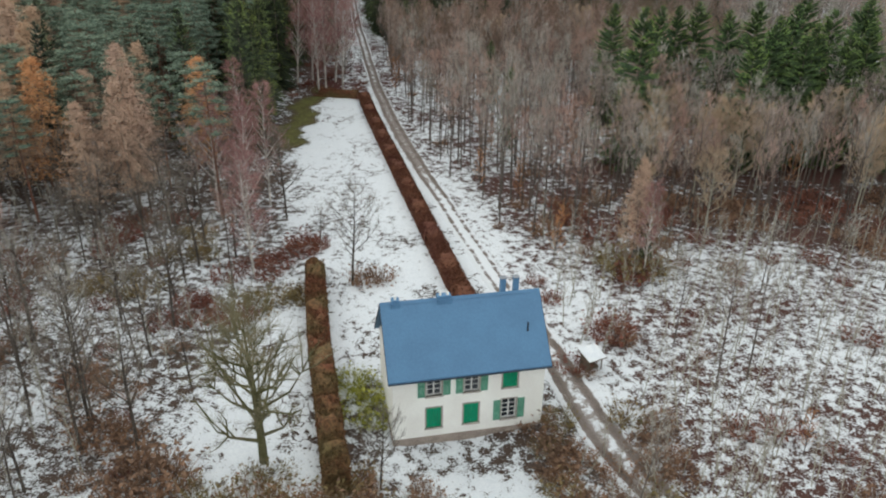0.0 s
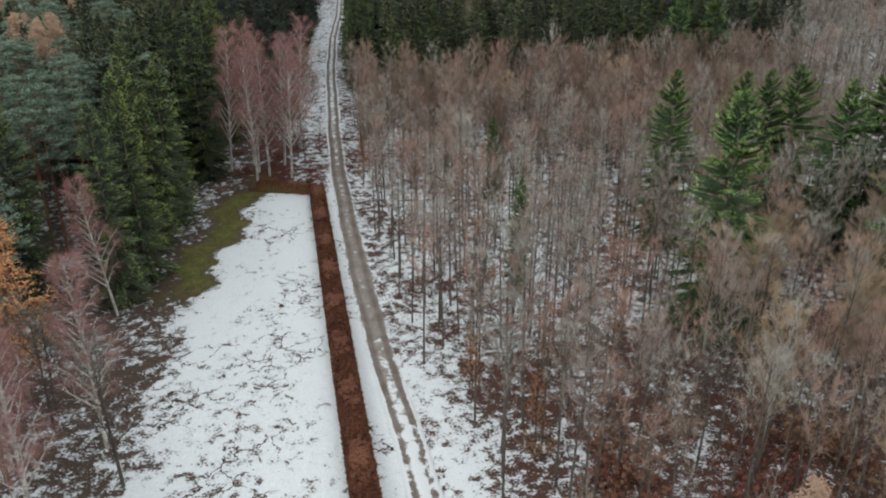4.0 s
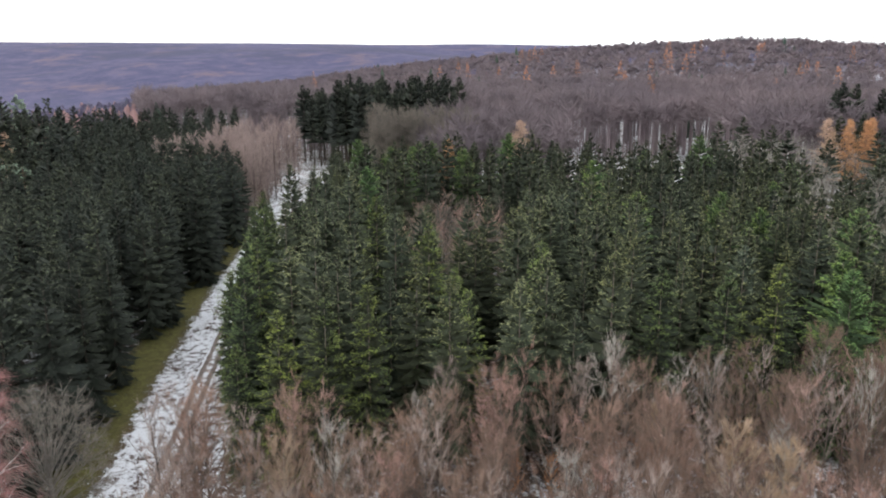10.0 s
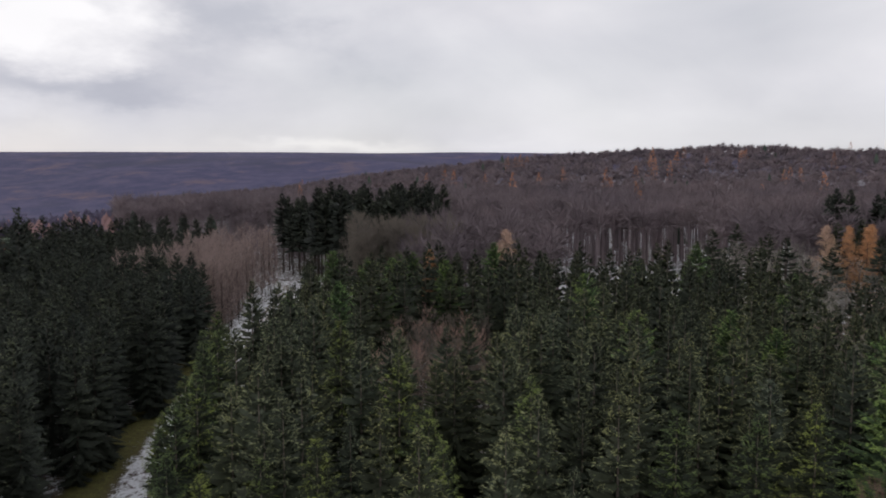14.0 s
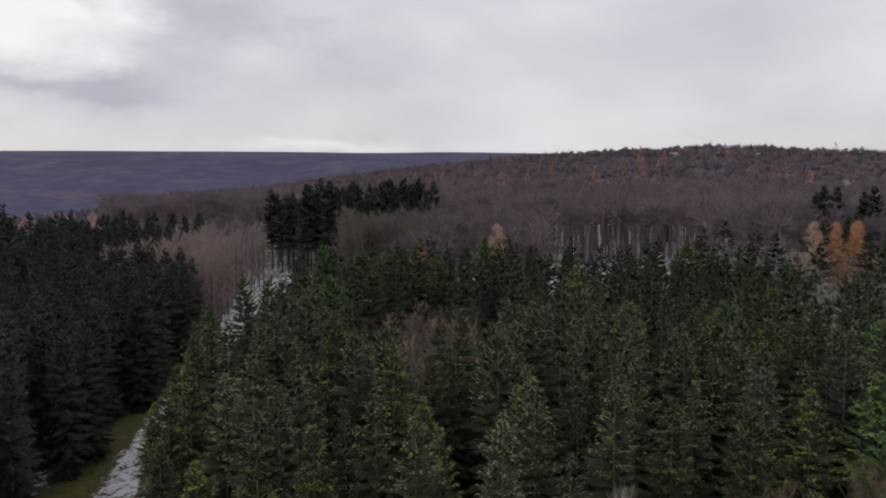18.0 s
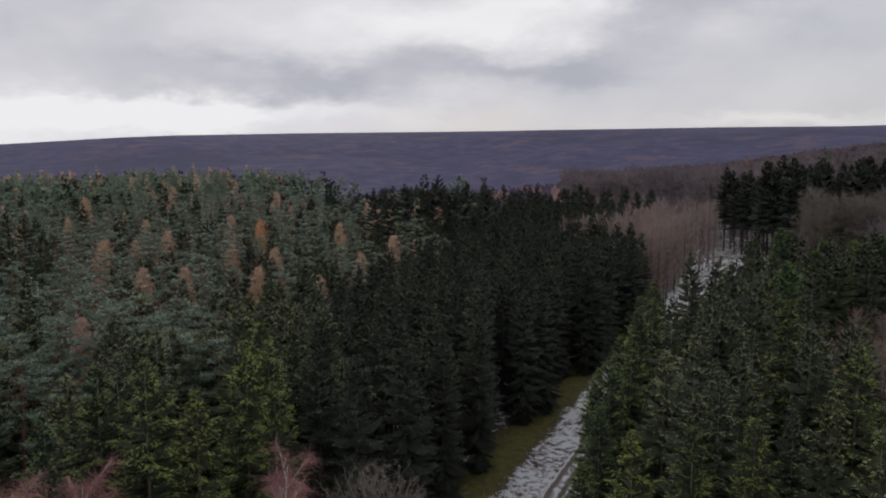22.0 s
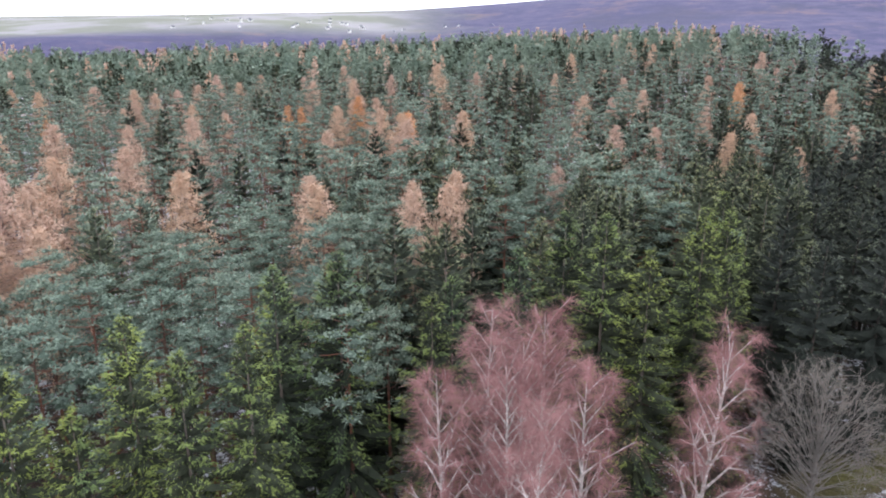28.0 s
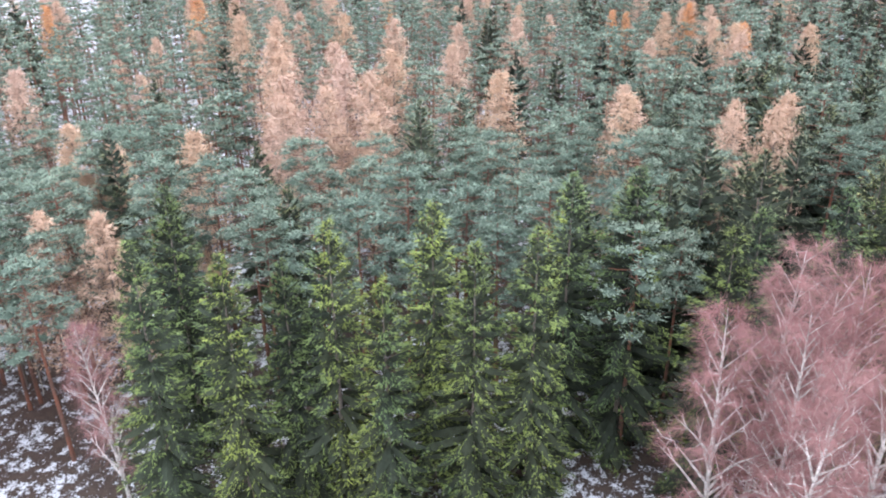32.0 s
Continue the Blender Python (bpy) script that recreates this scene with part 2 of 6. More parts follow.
# yellow-green shoots, paled to paint in light on the outer limbs
M["edge_lit_tip"] = material("lit_edge_spruce_tips", (0.105, 0.158, 0.070), second=(0.225, 0.265, 0.062), cells=0.2, scale=0.16, fine_scale=1.5, fine=0.3, obj_var=0.25)
M["twig_tan"] = material("tan_twigs", (0.5, 0.37, 0.25), second=(0.45, 0.34, 0.25), scale=0.12, fine_scale=1.0, fine=0.2)
M["twig_moss"] = material("mossy_oak_twigs", (0.20, 0.18, 0.10), second=(0.27, 0.23, 0.15), scale=0.3, fine_scale=1.0, fine=0.2)
M["twig_pink"] = material("wine_red_birch_twigs", (0.30, 0.150, 0.143), second=(0.37, 0.205, 0.19), scale=0.2, fine_scale=1.0, fine=0.25)
M["shrub_red"] = material("red_brown_bramble", (0.17, 0.065, 0.05), second=(0.21, 0.09, 0.06), scale=0.3, fine_scale=3, fine=0.4)
M["brush"] = material("brown_withered_brush", (0.20, 0.125, 0.085), second=(0.26, 0.15, 0.095), scale=0.3, fine_scale=3, fine=0.4)
M["brush_olive"] = material("olive_brown_brush", (0.17, 0.135, 0.06), second=(0.24, 0.17, 0.085), scale=0.3, fine_scale=3, fine=0.4)
M["shrub_olive"] = material("olive_shrub_leaves", (0.26, 0.26, 0.05), second=(0.36, 0.35, 0.08), scale=0.4, fine_scale=3, fine=0.4)
M["hedge"] = material("brown_beech_hedge_leaves", (0.105, 0.038, 0.025), second=(0.145, 0.060, 0.034), scale=0.25, fine_scale=6, fine=0.45, bump=0.05)
M["hedge_olive"] = material("olive_hedge_leaves", (0.13, 0.095, 0.042), second=(0.155, 0.062, 0.034), scale=0.35, fine_scale=4, fine=0.5, bump=0.05)
M["far_beech"] = material("far_bare_crowns", (0.215, 0.172, 0.178), second=(0.165, 0.136, 0.150), scale=0.02, fine_scale=0.15, fine=0.3)
M["far_conifer"] = material("far_conifer_crowns", (0.05, 0.072, 0.058), second=(0.062, 0.08, 0.06), scale=0.02, fine_scale=0.15, fine=0.3)
# tree colours across the valley, bluish with painted-in haze
M["vale_bare"] = material("hazy_bare_woods", (0.150, 0.130, 0.175), second=(0.125, 0.112, 0.165), scale=0.006, fine_scale=0.05, fine=0.15)
M["vale_conifer"] = material("hazy_conifers", (0.085, 0.095, 0.130), second=(0.10, 0.105, 0.14), scale=0.006, fine_scale=0.05, fine=0.15)
M["vale_larch"] = material("hazy_larches", (0.34, 0.19, 0.165), second=(0.28, 0.175, 0.175), scale=0.006, fine_scale=0.05, fine=0.2)
M["far_larch"] = material("far_larch_crowns", (0.46, 0.22, 0.13), second=(0.40, 0.21, 0.14), scale=0.02, fine_scale=0.15, fine=0.3)


def ground_material():
    """Leaf litter, grass and broken snow; the cover attribute says how much of each lies where."""
    m = bpy.data.materials.new("snowy_forest_ground")
    m.use_nodes = True
    nt = m.node_tree
    N, link = nt.nodes.new, nt.links.new
    b = nt.nodes["Principled BSDF"]
    b.inputs["Roughness"].default_value, b.inputs["Specular IOR Level"].default_value = 0.9, 0.15
    geo = N("ShaderNodeNewGeometry")
    at = N("ShaderNodeAttribute")
    at.attribute_name = "cover"
    sep = N("ShaderNodeSeparateColor")
    link(at.outputs["Color"], sep.inputs[0])

    def tex(scale, detail=4.0, rough=0.6):
        n = N("ShaderNodeTexNoise")
        n.inputs["Scale"].default_value, n.inputs["Detail"].default_value, n.inputs["Roughness"].default_value = scale, detail, rough
        link(geo.outputs["Position"], n.inputs[0])
        return n.outputs[0]

    def mixc(fac, a, c):
        x = N("ShaderNodeMix")
        x.data_type = "RGBA"
        link(fac, x.inputs[0])
        for i, v in ((6, a), (7, c)):
            if isinstance(v, tuple):
                x.inputs[i].default_value = (*v, 1)
            else:
                link(v, x.inputs[i])
        return x.outputs[2]

    def rng(v, a, c, lo=0.0, hi=1.0):
        r = N("ShaderNodeMapRange")
        r.inputs[1].default_value, r.inputs[2].default_value, r.inputs[3].default_value, r.inputs[4].default_value = a, c, lo, hi
        link(v, r.inputs[0])
        return r.outputs[0]

    def mth(op, a, c):
        x = N("ShaderNodeMath")
        x.operation = op
        for i, v in enumerate((a, c)):
            if isinstance(v, (int, float)):
                x.inputs[i].default_value = v
            else:
                link(v, x.inputs[i])
        return x.outputs[0]

    broad, mid, fine = tex(0.12), tex(1.1), tex(5.5)
    litter = mixc(rng(mid, 0.35, 0.65), (0.045, 0.034, 0.028), (0.090, 0.066, 0.052))
    litter = mixc(mth("MULTIPLY", sep.outputs[2], rng(broad, 0.3, 0.6)), litter, (0.090, 0.026, 0.022))
    grass = mixc(rng(mth("ADD", mth("MULTIPLY", fine, 0.6), mth("MULTIPLY", mid, 0.4)), 0.38, 0.62), (0.055, 0.050, 0.020), (0.155, 0.150, 0.048))
    soil = mixc(sep.outputs[1], litter, grass)
    # snow lies where a noise of several sizes stays under the cover value
    v = mth("ADD", mth("MULTIPLY", mid, 0.55), mth("MULTIPLY", fine, 0.45))
    v = rng(v, 0.30, 0.70)
    v = mth("ADD", v, mth("MULTIPLY", mth("SUBTRACT", broad, 0.5), 0.7))
    d = mth("SUBTRACT", sep.outputs[0], v)
    vor = N("ShaderNodeTexVoronoi")
    vor.feature = "DISTANCE_TO_EDGE"
    vor.inputs["Scale"].default_value = 0.42
    warp = N("ShaderNodeTexNoise")
    warp.inputs["Scale"].default_value, warp.inputs["Detail"].default_value = 0.9, 4.0
    link(geo.outputs["Position"], warp.inputs[0])
    wv = N("ShaderNodeVectorMath")
    wv.operation = "MULTIPLY_ADD"
    link(warp.outputs["Color"], wv.inputs[0])
    wv.inputs[1].default_value = (2.4, 2.4, 2.4)
    link(geo.outputs["Position"], wv.inputs[2])
    link(wv.outputs[0], vor.inputs["Vector"])
    crack = mth("MULTIPLY", rng(vor.outputs["Distance"], 0.035, 0.008), rng(broad, 0.46, 0.58))
    d = mth("SUBTRACT", d, mth("MULTIPLY", mth("MULTIPLY", crack, rng(sep.outputs[0], 0.64, 0.70)), 0.5))
    snow = rng(d, -0.06, 0.10)
    white = mixc(rng(fine, 0.3, 0.7), (0.66, 0.68, 0.72), (0.80, 0.81, 0.83))
    near = mixc(snow, soil, white)
    # far wooded ground: distance haze painted in as a blue-violet tint
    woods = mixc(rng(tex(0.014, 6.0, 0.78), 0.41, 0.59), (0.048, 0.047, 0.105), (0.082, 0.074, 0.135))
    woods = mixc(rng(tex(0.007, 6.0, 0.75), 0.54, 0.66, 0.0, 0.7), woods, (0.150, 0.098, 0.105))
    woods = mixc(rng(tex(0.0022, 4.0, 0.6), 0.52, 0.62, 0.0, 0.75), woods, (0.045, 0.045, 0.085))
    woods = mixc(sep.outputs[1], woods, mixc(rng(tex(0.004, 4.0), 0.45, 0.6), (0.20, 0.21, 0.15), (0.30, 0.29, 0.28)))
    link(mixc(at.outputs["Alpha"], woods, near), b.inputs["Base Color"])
    bp = N("ShaderNodeBump")
    bp.inputs["Distance"].default_value = 0.12
    link(mth("ADD", mth("MULTIPLY", fine, 0.6), mth("MULTIPLY", snow, 0.4)), bp.inputs["Height"])
    link(bp.outputs[0], b.inputs["Normal"])
    return m


M["ground"] = ground_material()


def road_material():
    m = material("wet_gravel_track", (0.23, 0.195, 0.175), second=(0.32, 0.28, 0.262), scale=0.6, fine=0.35, fine_scale=14, bump=0.03)
    nt = m.node_tree
    N, link = nt.nodes.new, nt.links.new
    b = nt.nodes["Principled BSDF"]
    old = b.inputs["Base Color"].links[0].from_socket
    at = N("ShaderNodeAttribute")
    at.attribute_name = "cover"
    sep = N("ShaderNodeSeparateColor")
    link(at.outputs["Color"], sep.inputs[0])
    geo = N("ShaderNodeNewGeometry")
    n = N("ShaderNodeTexNoise")
    n.inputs["Scale"].default_value, n.inputs["Detail"].default_value, n.inputs["Roughness"].default_value = 1.1, 5.0, 0.7
    link(geo.outputs["Position"], n.inputs[0])
    sub = N("ShaderNodeMath")
    sub.operation = "SUBTRACT"
    link(sep.outputs[0], sub.inputs[0])
    link(n.outputs[0], sub.inputs[1])
    r = N("ShaderNodeMapRange")
    r.inputs[1].default_value, r.inputs[2].default_value = -0.05, 0.06
    link(sub.outputs[0], r.inputs[0])
    x = N("ShaderNodeMix")
    x.data_type = "RGBA"
    link(r.outputs[0], x.inputs[0])
    wet = N("ShaderNodeMix")
    wet.data_type = "RGBA"
    link(sep.outputs[1], wet.inputs[0])
    dim = N("ShaderNodeVectorMath")
    dim.operation = "MULTIPLY"
    link(old, dim.inputs[0])
    dim.inputs[1].default_value = (0.62, 0.58, 0.56)
    link(old, wet.inputs[6])
    link(dim.outputs[0], wet.inputs[7])
    link(wet.outputs[2], x.inputs[6])
    x.inputs[7].default_value = (0.70, 0.71, 0.74, 1)
    link(x.outputs[2], b.inputs["Base Color"])
    return m


M["road"] = road_material()
M["plaster"] = material("white_lime_plaster", (0.88, 0.87, 0.83), second=(0.83, 0.81, 0.77), scale=0.5, fine=0.04, fine_scale=9, bump=0.006)
M["plinth"] = material("grey_stone_plinth", (0.36, 0.30, 0.26), second=(0.28, 0.23, 0.20), scale=1.2, fine=0.2, fine_scale=8, bump=0.02)
M["slate"] = material("blue_grey_roof_sheet", (0.100, 0.215, 0.365), second=(0.092, 0.195, 0.335), scale=0.6, fine=0.06, fine_scale=6, rough=0.55, spec=0.35)
M["roof_edge"] = material("dark_roof_edge", (0.045, 0.060, 0.085), rough=0.5)
M["green"] = material("green_painted_shutter", (0.012, 0.27, 0.14), second=(0.010, 0.22, 0.11), scale=1.5, fine=0.12, fine_scale=10, rough=0.6)
M["green_pale"] = material("faded_green_shutter", (0.13, 0.33, 0.235), second=(0.10, 0.27, 0.19), scale=1.5, fine=0.15, fine_scale=10, rough=0.65)
M["frame_white"] = material("white_window_paint", (0.72, 0.72, 0.70), fine=0.05, rough=0.5)
M["surround"] = material("grey_stone_surround", (0.40, 0.37, 0.33), second=(0.33, 0.30, 0.27), scale=2, fine=0.12, fine_scale=12)
M["wood_old"] = material("weathered_boards", (0.17, 0.13, 0.10), second=(0.11, 0.085, 0.065), scale=1.5, fine=0.3, fine_scale=12, bump=0.01)
M["snow"] = material("snow_cap", (0.80, 0.81, 0.83), second=(0.72, 0.74, 0.78), scale=1.2, fine=0.06, bump=0.02)
M["metal"] = material("galvanised_metal", (0.35, 0.37, 0.40), rough=0.45, metal=0.8, fine=0.1)


def glass_material():
    m = bpy.data.materials.new("dark_window_glass")
    m.use_nodes = True
    b = m.node_tree.nodes["Principled BSDF"]
    b.inputs["Base Color"].default_value = (0.02, 0.024, 0.03, 1)
    b.inputs["Roughness"].default_value = 0.08
    return m


M["glass"] = glass_material()

# ---- shapes of the land ----
ROAD = [(40, -10), (30, 10), (20, 27), (13.8, 40), (10.2, 52.7), (5.5, 69.7), (-2.6, 101), (-9.2, 130.3), (-12.6, 146), (-16.5, 168.5),
        (-21.6, 199.4), (-28, 245), (-31.5, 282), (-36.5, 324), (-35, 340), (-48, 362), (-70, 385)]
O = Vector((9.5, 131.0))


def lerp_keys(v, keys):
    return np.interp(v, [k[0] for k in keys], [k[1] for k in keys])


def smooth(a, b, v):
    t = np.clip((v - a) / (b - a), 0, 1)
    return t * t * (3 - 2 * t)


# skyline over the hovering point: bearing to the left of the way ahead, and height in degrees
FAR_SKY = [(-60, 1.4), (-29, 2.2), (0, 2.6), (9, 2.65), (22, 2.55), (34, 2.4), (45, 2.2), (55, 1.9), (62, 1.35), (70, 0.8), (84, 0.55), (100, 0.35), (125, 0.3)]
NEAR_SKY = [(-60, 1.0), (-40, 1.6), (-29, 2.25), (-20, 2.75), (-12, 2.5), (-8, 2.35), (-2, 1.75), (5, 1.1), (13, -0.05), (21, -0.75), (28, -2.2), (40, -4.0), (130, -4.0)]
BASE_Y = [(-200, 0.6), (30, 0.3), (60, 0.0), (128, -0.6), (146, 0.2), (165, 1.7), (190, 2.4), (256, 4.2), (340, 8.2), (430, 11.0), (600, 14.0)]


def land(x, y):
    """Height of the ground."""
    x, y = np.asarray(x, float), np.asarray(y, float)
    dx, dy = x - O.x, y - O.y
    r = np.hypot(dx, dy) + 1e-6
    az = np.degrees(np.arctan2(-dx, dy))
    back = smooth(125, 165, np.abs(az - 32))
    base = lerp_keys(np.clip(y, -200, 430), BASE_Y)
    base = base - 4 * smooth(60, 420, -x) * smooth(-50, 200, y)
    near_top = 37.5 + 900 * np.tan(np.radians(lerp_keys(az, NEAR_SKY))) - 15
    far_top = 37.5 + 3900 * np.tan(np.radians(lerp_keys(az, FAR_SKY))) - 14
    near_top = near_top * (1 - back)
    far_top = far_top * (1 - back) + 10 * back
    mid = near_top - 6 - 45 * smooth(-10, 25, -az)
    z = base + (near_top - base) * smooth(0, 1, (r - 300 - 170 * smooth(28, 50, az)) / (600 - 170 * smooth(28, 50, az)))
    z = z + (mid - near_top) * smooth(930, 1500, r)
    z = z + (far_top - mid) * smooth(1500, 3900, r)
    z = z + (np.sin(x * 0.0061 + 1.0) * np.cos(y * 0.0053) * 12 + np.sin(x * 0.0021 + y * 0.0034) * 16) * smooth(900, 1800, r) * (1 - smooth(2800, 3800, r))
    # ground sunk round the house so that it fits the camera's view
    z = z - 2.2 * np.exp(-((x - 2) / 13) ** 2 - ((y - 42) / 8.5) ** 2)
    return z


def road_x(y):
    return np.interp(y, [p[1] for p in ROAD], [p[0] for p in ROAD])


def hedge_x(y):
    return np.interp(y, [64, 97.5, 141], [2.3, -5.2, -14.8])


def mesh_object(name, V, F, mats, idx=None, smooth_faces=False):
    """A mesh from arrays of vertices and triangles or quads."""
    V, F = np.asarray(V, np.float32), np.asarray(F, np.int32)
    me = bpy.data.meshes.new(name)
    k = F.shape[1]
    me.vertices.add(len(V))
    me.vertices.foreach_set("co", V.ravel())
    me.loops.add(F.size)
    me.loops.foreach_set("vertex_index", F.ravel())
    me.polygons.add(len(F))
    me.polygons.foreach_set("loop_start", np.arange(0, F.size, k, dtype=np.int32))
    me.polygons.foreach_set("loop_total", np.full(len(F), k, np.int32))
    for m in mats:
        me.materials.append(m)
    if idx is not None:
        me.polygons.foreach_set("material_index", np.asarray(idx, np.int32))
    if smooth_faces:
        me.polygons.foreach_set("use_smooth", np.ones(len(F), bool))
    me.update(calc_edges=True)
    me.validate()
    return me


def cover_of(x, y):
    """How much snow, grass and red litter covers the ground."""
    n = len(x)
    out = np.zeros((n, 4), np.float32)
    out[:, 3] = 1
    rx, hx = road_x(y), hedge_x(y)
    snow = np.full(n, 0.58)
    red = np.where(x > road_x(y), 0.5, 0.25)
    grass = np.zeros(n)
    left = x < rx
    stand = smooth(rx + 3, rx + 5, x) * smooth(84, 92, y) * (1 - smooth(176, 184, y))
    snow = snow - 0.05 * stand
    # wood on the left of the track
    snow = np.where(left, 0.38 + 0.14 * (1 - smooth(70, 100, y)), snow)
    red = np.where(left & (y < 100), 0.08, red)
    snow = snow - 0.12 * smooth(rx + 5, rx + 8, x) * smooth(74, 80, y) * (1 - smooth(100, 112, y))
    # leaf-strewn floor under the wide tan trees
    wy = y + 4.0 * np.sin(x * 0.17) + 2.5 * np.sin(x * 0.43 + 1.0)
    tan = smooth(17, 30, x + 3.0 * np.sin(y * 0.2)) * smooth(73, 86, wy) * (1 - smooth(106, 124, wy)) * (1 - smooth(70, 95, x))
    snow = snow + (0.30 - snow) * tan
    # dense conifers keep the ground dark
    conif = (smooth(-25, -29, x) * smooth(96, 102, y) + smooth(172, 180, y) * smooth(rx + 5, rx + 7, x) * (1 - smooth(290, 320, y)))
    snow = snow + (0.40 - snow) * np.clip(conif, 0, 1)
    red = red * (1 - np.clip(conif, 0, 1))
    birchy = smooth(-29, -26, x) * smooth(142, 145, y) * (1 - smooth(164, 170, y)) * left
    snow, red = snow + (0.10 - 0.22 * smooth(-19, -22, x)) * birchy, red + (0.9 - red) * birchy
    # open meadow beside the hedge
    edge = np.interp(y, [55, 72, 92, 115, 138, 142], [-12, -15, -20.2, -22.2, -22.6, -21]) + 0.9 * np.sin(y * 0.45) + 0.6 * np.sin(y * 1.1 + 1.0)
    field = smooth(edge - 1.5, edge + 1.5, x) * (1 - smooth(hx - 0.5, hx + 0.3, x)) * smooth(60, 66, y) * (1 - smooth(141.2, 142.2, y))
    snow = snow + (0.70 + 0.10 * smooth(85, 110, y) - snow) * field
    yard = smooth(-13, -11, x) * (1 - smooth(-3, 0, x)) * smooth(48, 54, y) * (1 - smooth(60, 66, y))
    snow = snow + (0.70 - snow) * yard
    bank = smooth(-20, -17, x) * (1 - smooth(-9, -7, x + 0.28 * (y - 42))) * smooth(28, 33, y) * (1 - smooth(60, 68, y))
    snow = snow + (0.70 - snow) * np.clip(bank, 0, 1)
    strip = smooth(hx + 0.5, hx + 1.0, x) * (1 - smooth(rx - 1.0, rx, x)) * smooth(58, 66, y) * (1 - smooth(150, 156, y))
    snow = snow + (0.84 - snow) * strip
    verge_r = smooth(rx + 1, rx + 1.6, x) * (1 - smooth(rx + 3.0, rx + 5, x)) * smooth(60, 70, y)
    snow = snow + (0.66 - 0.16 * smooth(95, 110, y) - snow) * verge_r
    # clearing on the right of the house
    clear = smooth(13, 20, x) * (1 - smooth(55, 75, x)) * smooth(28, 36, y) * (1 - smooth(70, 80, y))
    snow = snow + (0.53 - snow) * clear
    front = smooth(-2, 0, x) * (1 - smooth(6, 8, x)) * smooth(35, 37, y) * (1 - smooth(41, 42.5, y))
    snow = snow + (0.75 - snow) * front
    # mossy grass at the wood's edge and on the verge farther on
    g1 = smooth(edge - 5, edge - 3.5, x) * (1 - smooth(edge - 1.5, edge + 0.5, x)) * smooth(108, 116, y) * (1 - smooth(144, 150, y))
    g2 = smooth(rx - 12, rx - 10, x) * (1 - smooth(rx - 6.8, rx - 4.8, x)) * 0.95 * smooth(170, 180, y) * (1 - smooth(268, 285, y))
    vl = smooth(rx - 8.0, rx - 6.0, x) * (1 - smooth(rx, rx + 1, x)) * smooth(158, 168, y)
    snow = snow + (0.60 - snow) * vl
    g = np.clip(g1 + g2, 0, 1)
    snow = snow * (1 - g * 0.95)
    grass = g
    beyond = smooth(5, 25, x) * smooth(296, 306, y) * (1 - smooth(470, 520, y))
    snow = snow + (0.52 - snow) * beyond
    end = smooth(-52, -44, x) * (1 - smooth(-31, -27, x)) * smooth(312, 320, y) * (1 - smooth(356, 366, y))
    snow = snow + (0.56 - snow) * end
    r = np.hypot(x - O.x, y - O.y)
    # alpha fades the ground into its haze-tinted far colours
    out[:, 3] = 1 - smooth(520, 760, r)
    village = smooth(66, 74, np.degrees(np.arctan2(-(x - O.x), y - O.y))) * smooth(2300, 2700, r)
    grass = np.maximum(grass, village * 0.9)
    snow = snow + (0.42 - snow) * village
    out[:, 0], out[:, 1], out[:, 2] = snow, grass, red
    return out


def build_ground():
    def axis(lo, hi, a, b, step):
        core = np.arange(a, b + 1e-6, step)
        def grow(d):
            v, s, o = 0.0, step, []
            while v < d:
                s *= 1.16
                v += s
                o.append(v)
            return np.array(o)
        up, dn = grow(hi - b), grow(a - lo)
        return np.concatenate([a - dn[::-1], core, b + up])
    xs, ys = axis(-4700, 4700, -62, 62, 0.8), axis(-4700, 4700, 26, 215, 0.8)
    X, Y = np.meshgrid(xs, ys)
    x, y = X.ravel(), Y.ravel()
    z = land(x, y)
    r = np.hypot(x - O.x, y - O.y)
    jig = np.random.RandomState(3).rand(len(x)) - 0.5
    z = z + jig * 0.14 * (1 - smooth(0, 1.8, np.abs(x - road_x(y)) - 1.2) * 0)
    nx, ny = len(xs), len(ys)
    i = np.arange(nx * ny).reshape(ny, nx)
    F = np.stack([i[:-1, :-1], i[:-1, 1:], i[1:, 1:], i[1:, :-1]], -1).reshape(-1, 4)
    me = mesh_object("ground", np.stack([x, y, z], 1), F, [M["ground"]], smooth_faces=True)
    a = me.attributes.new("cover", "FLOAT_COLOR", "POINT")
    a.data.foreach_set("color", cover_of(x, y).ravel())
    return tagged(new("ground", me), "uneven forest ground of leaf litter with patchy thin snow", "ground", kind="structure")


build_ground()


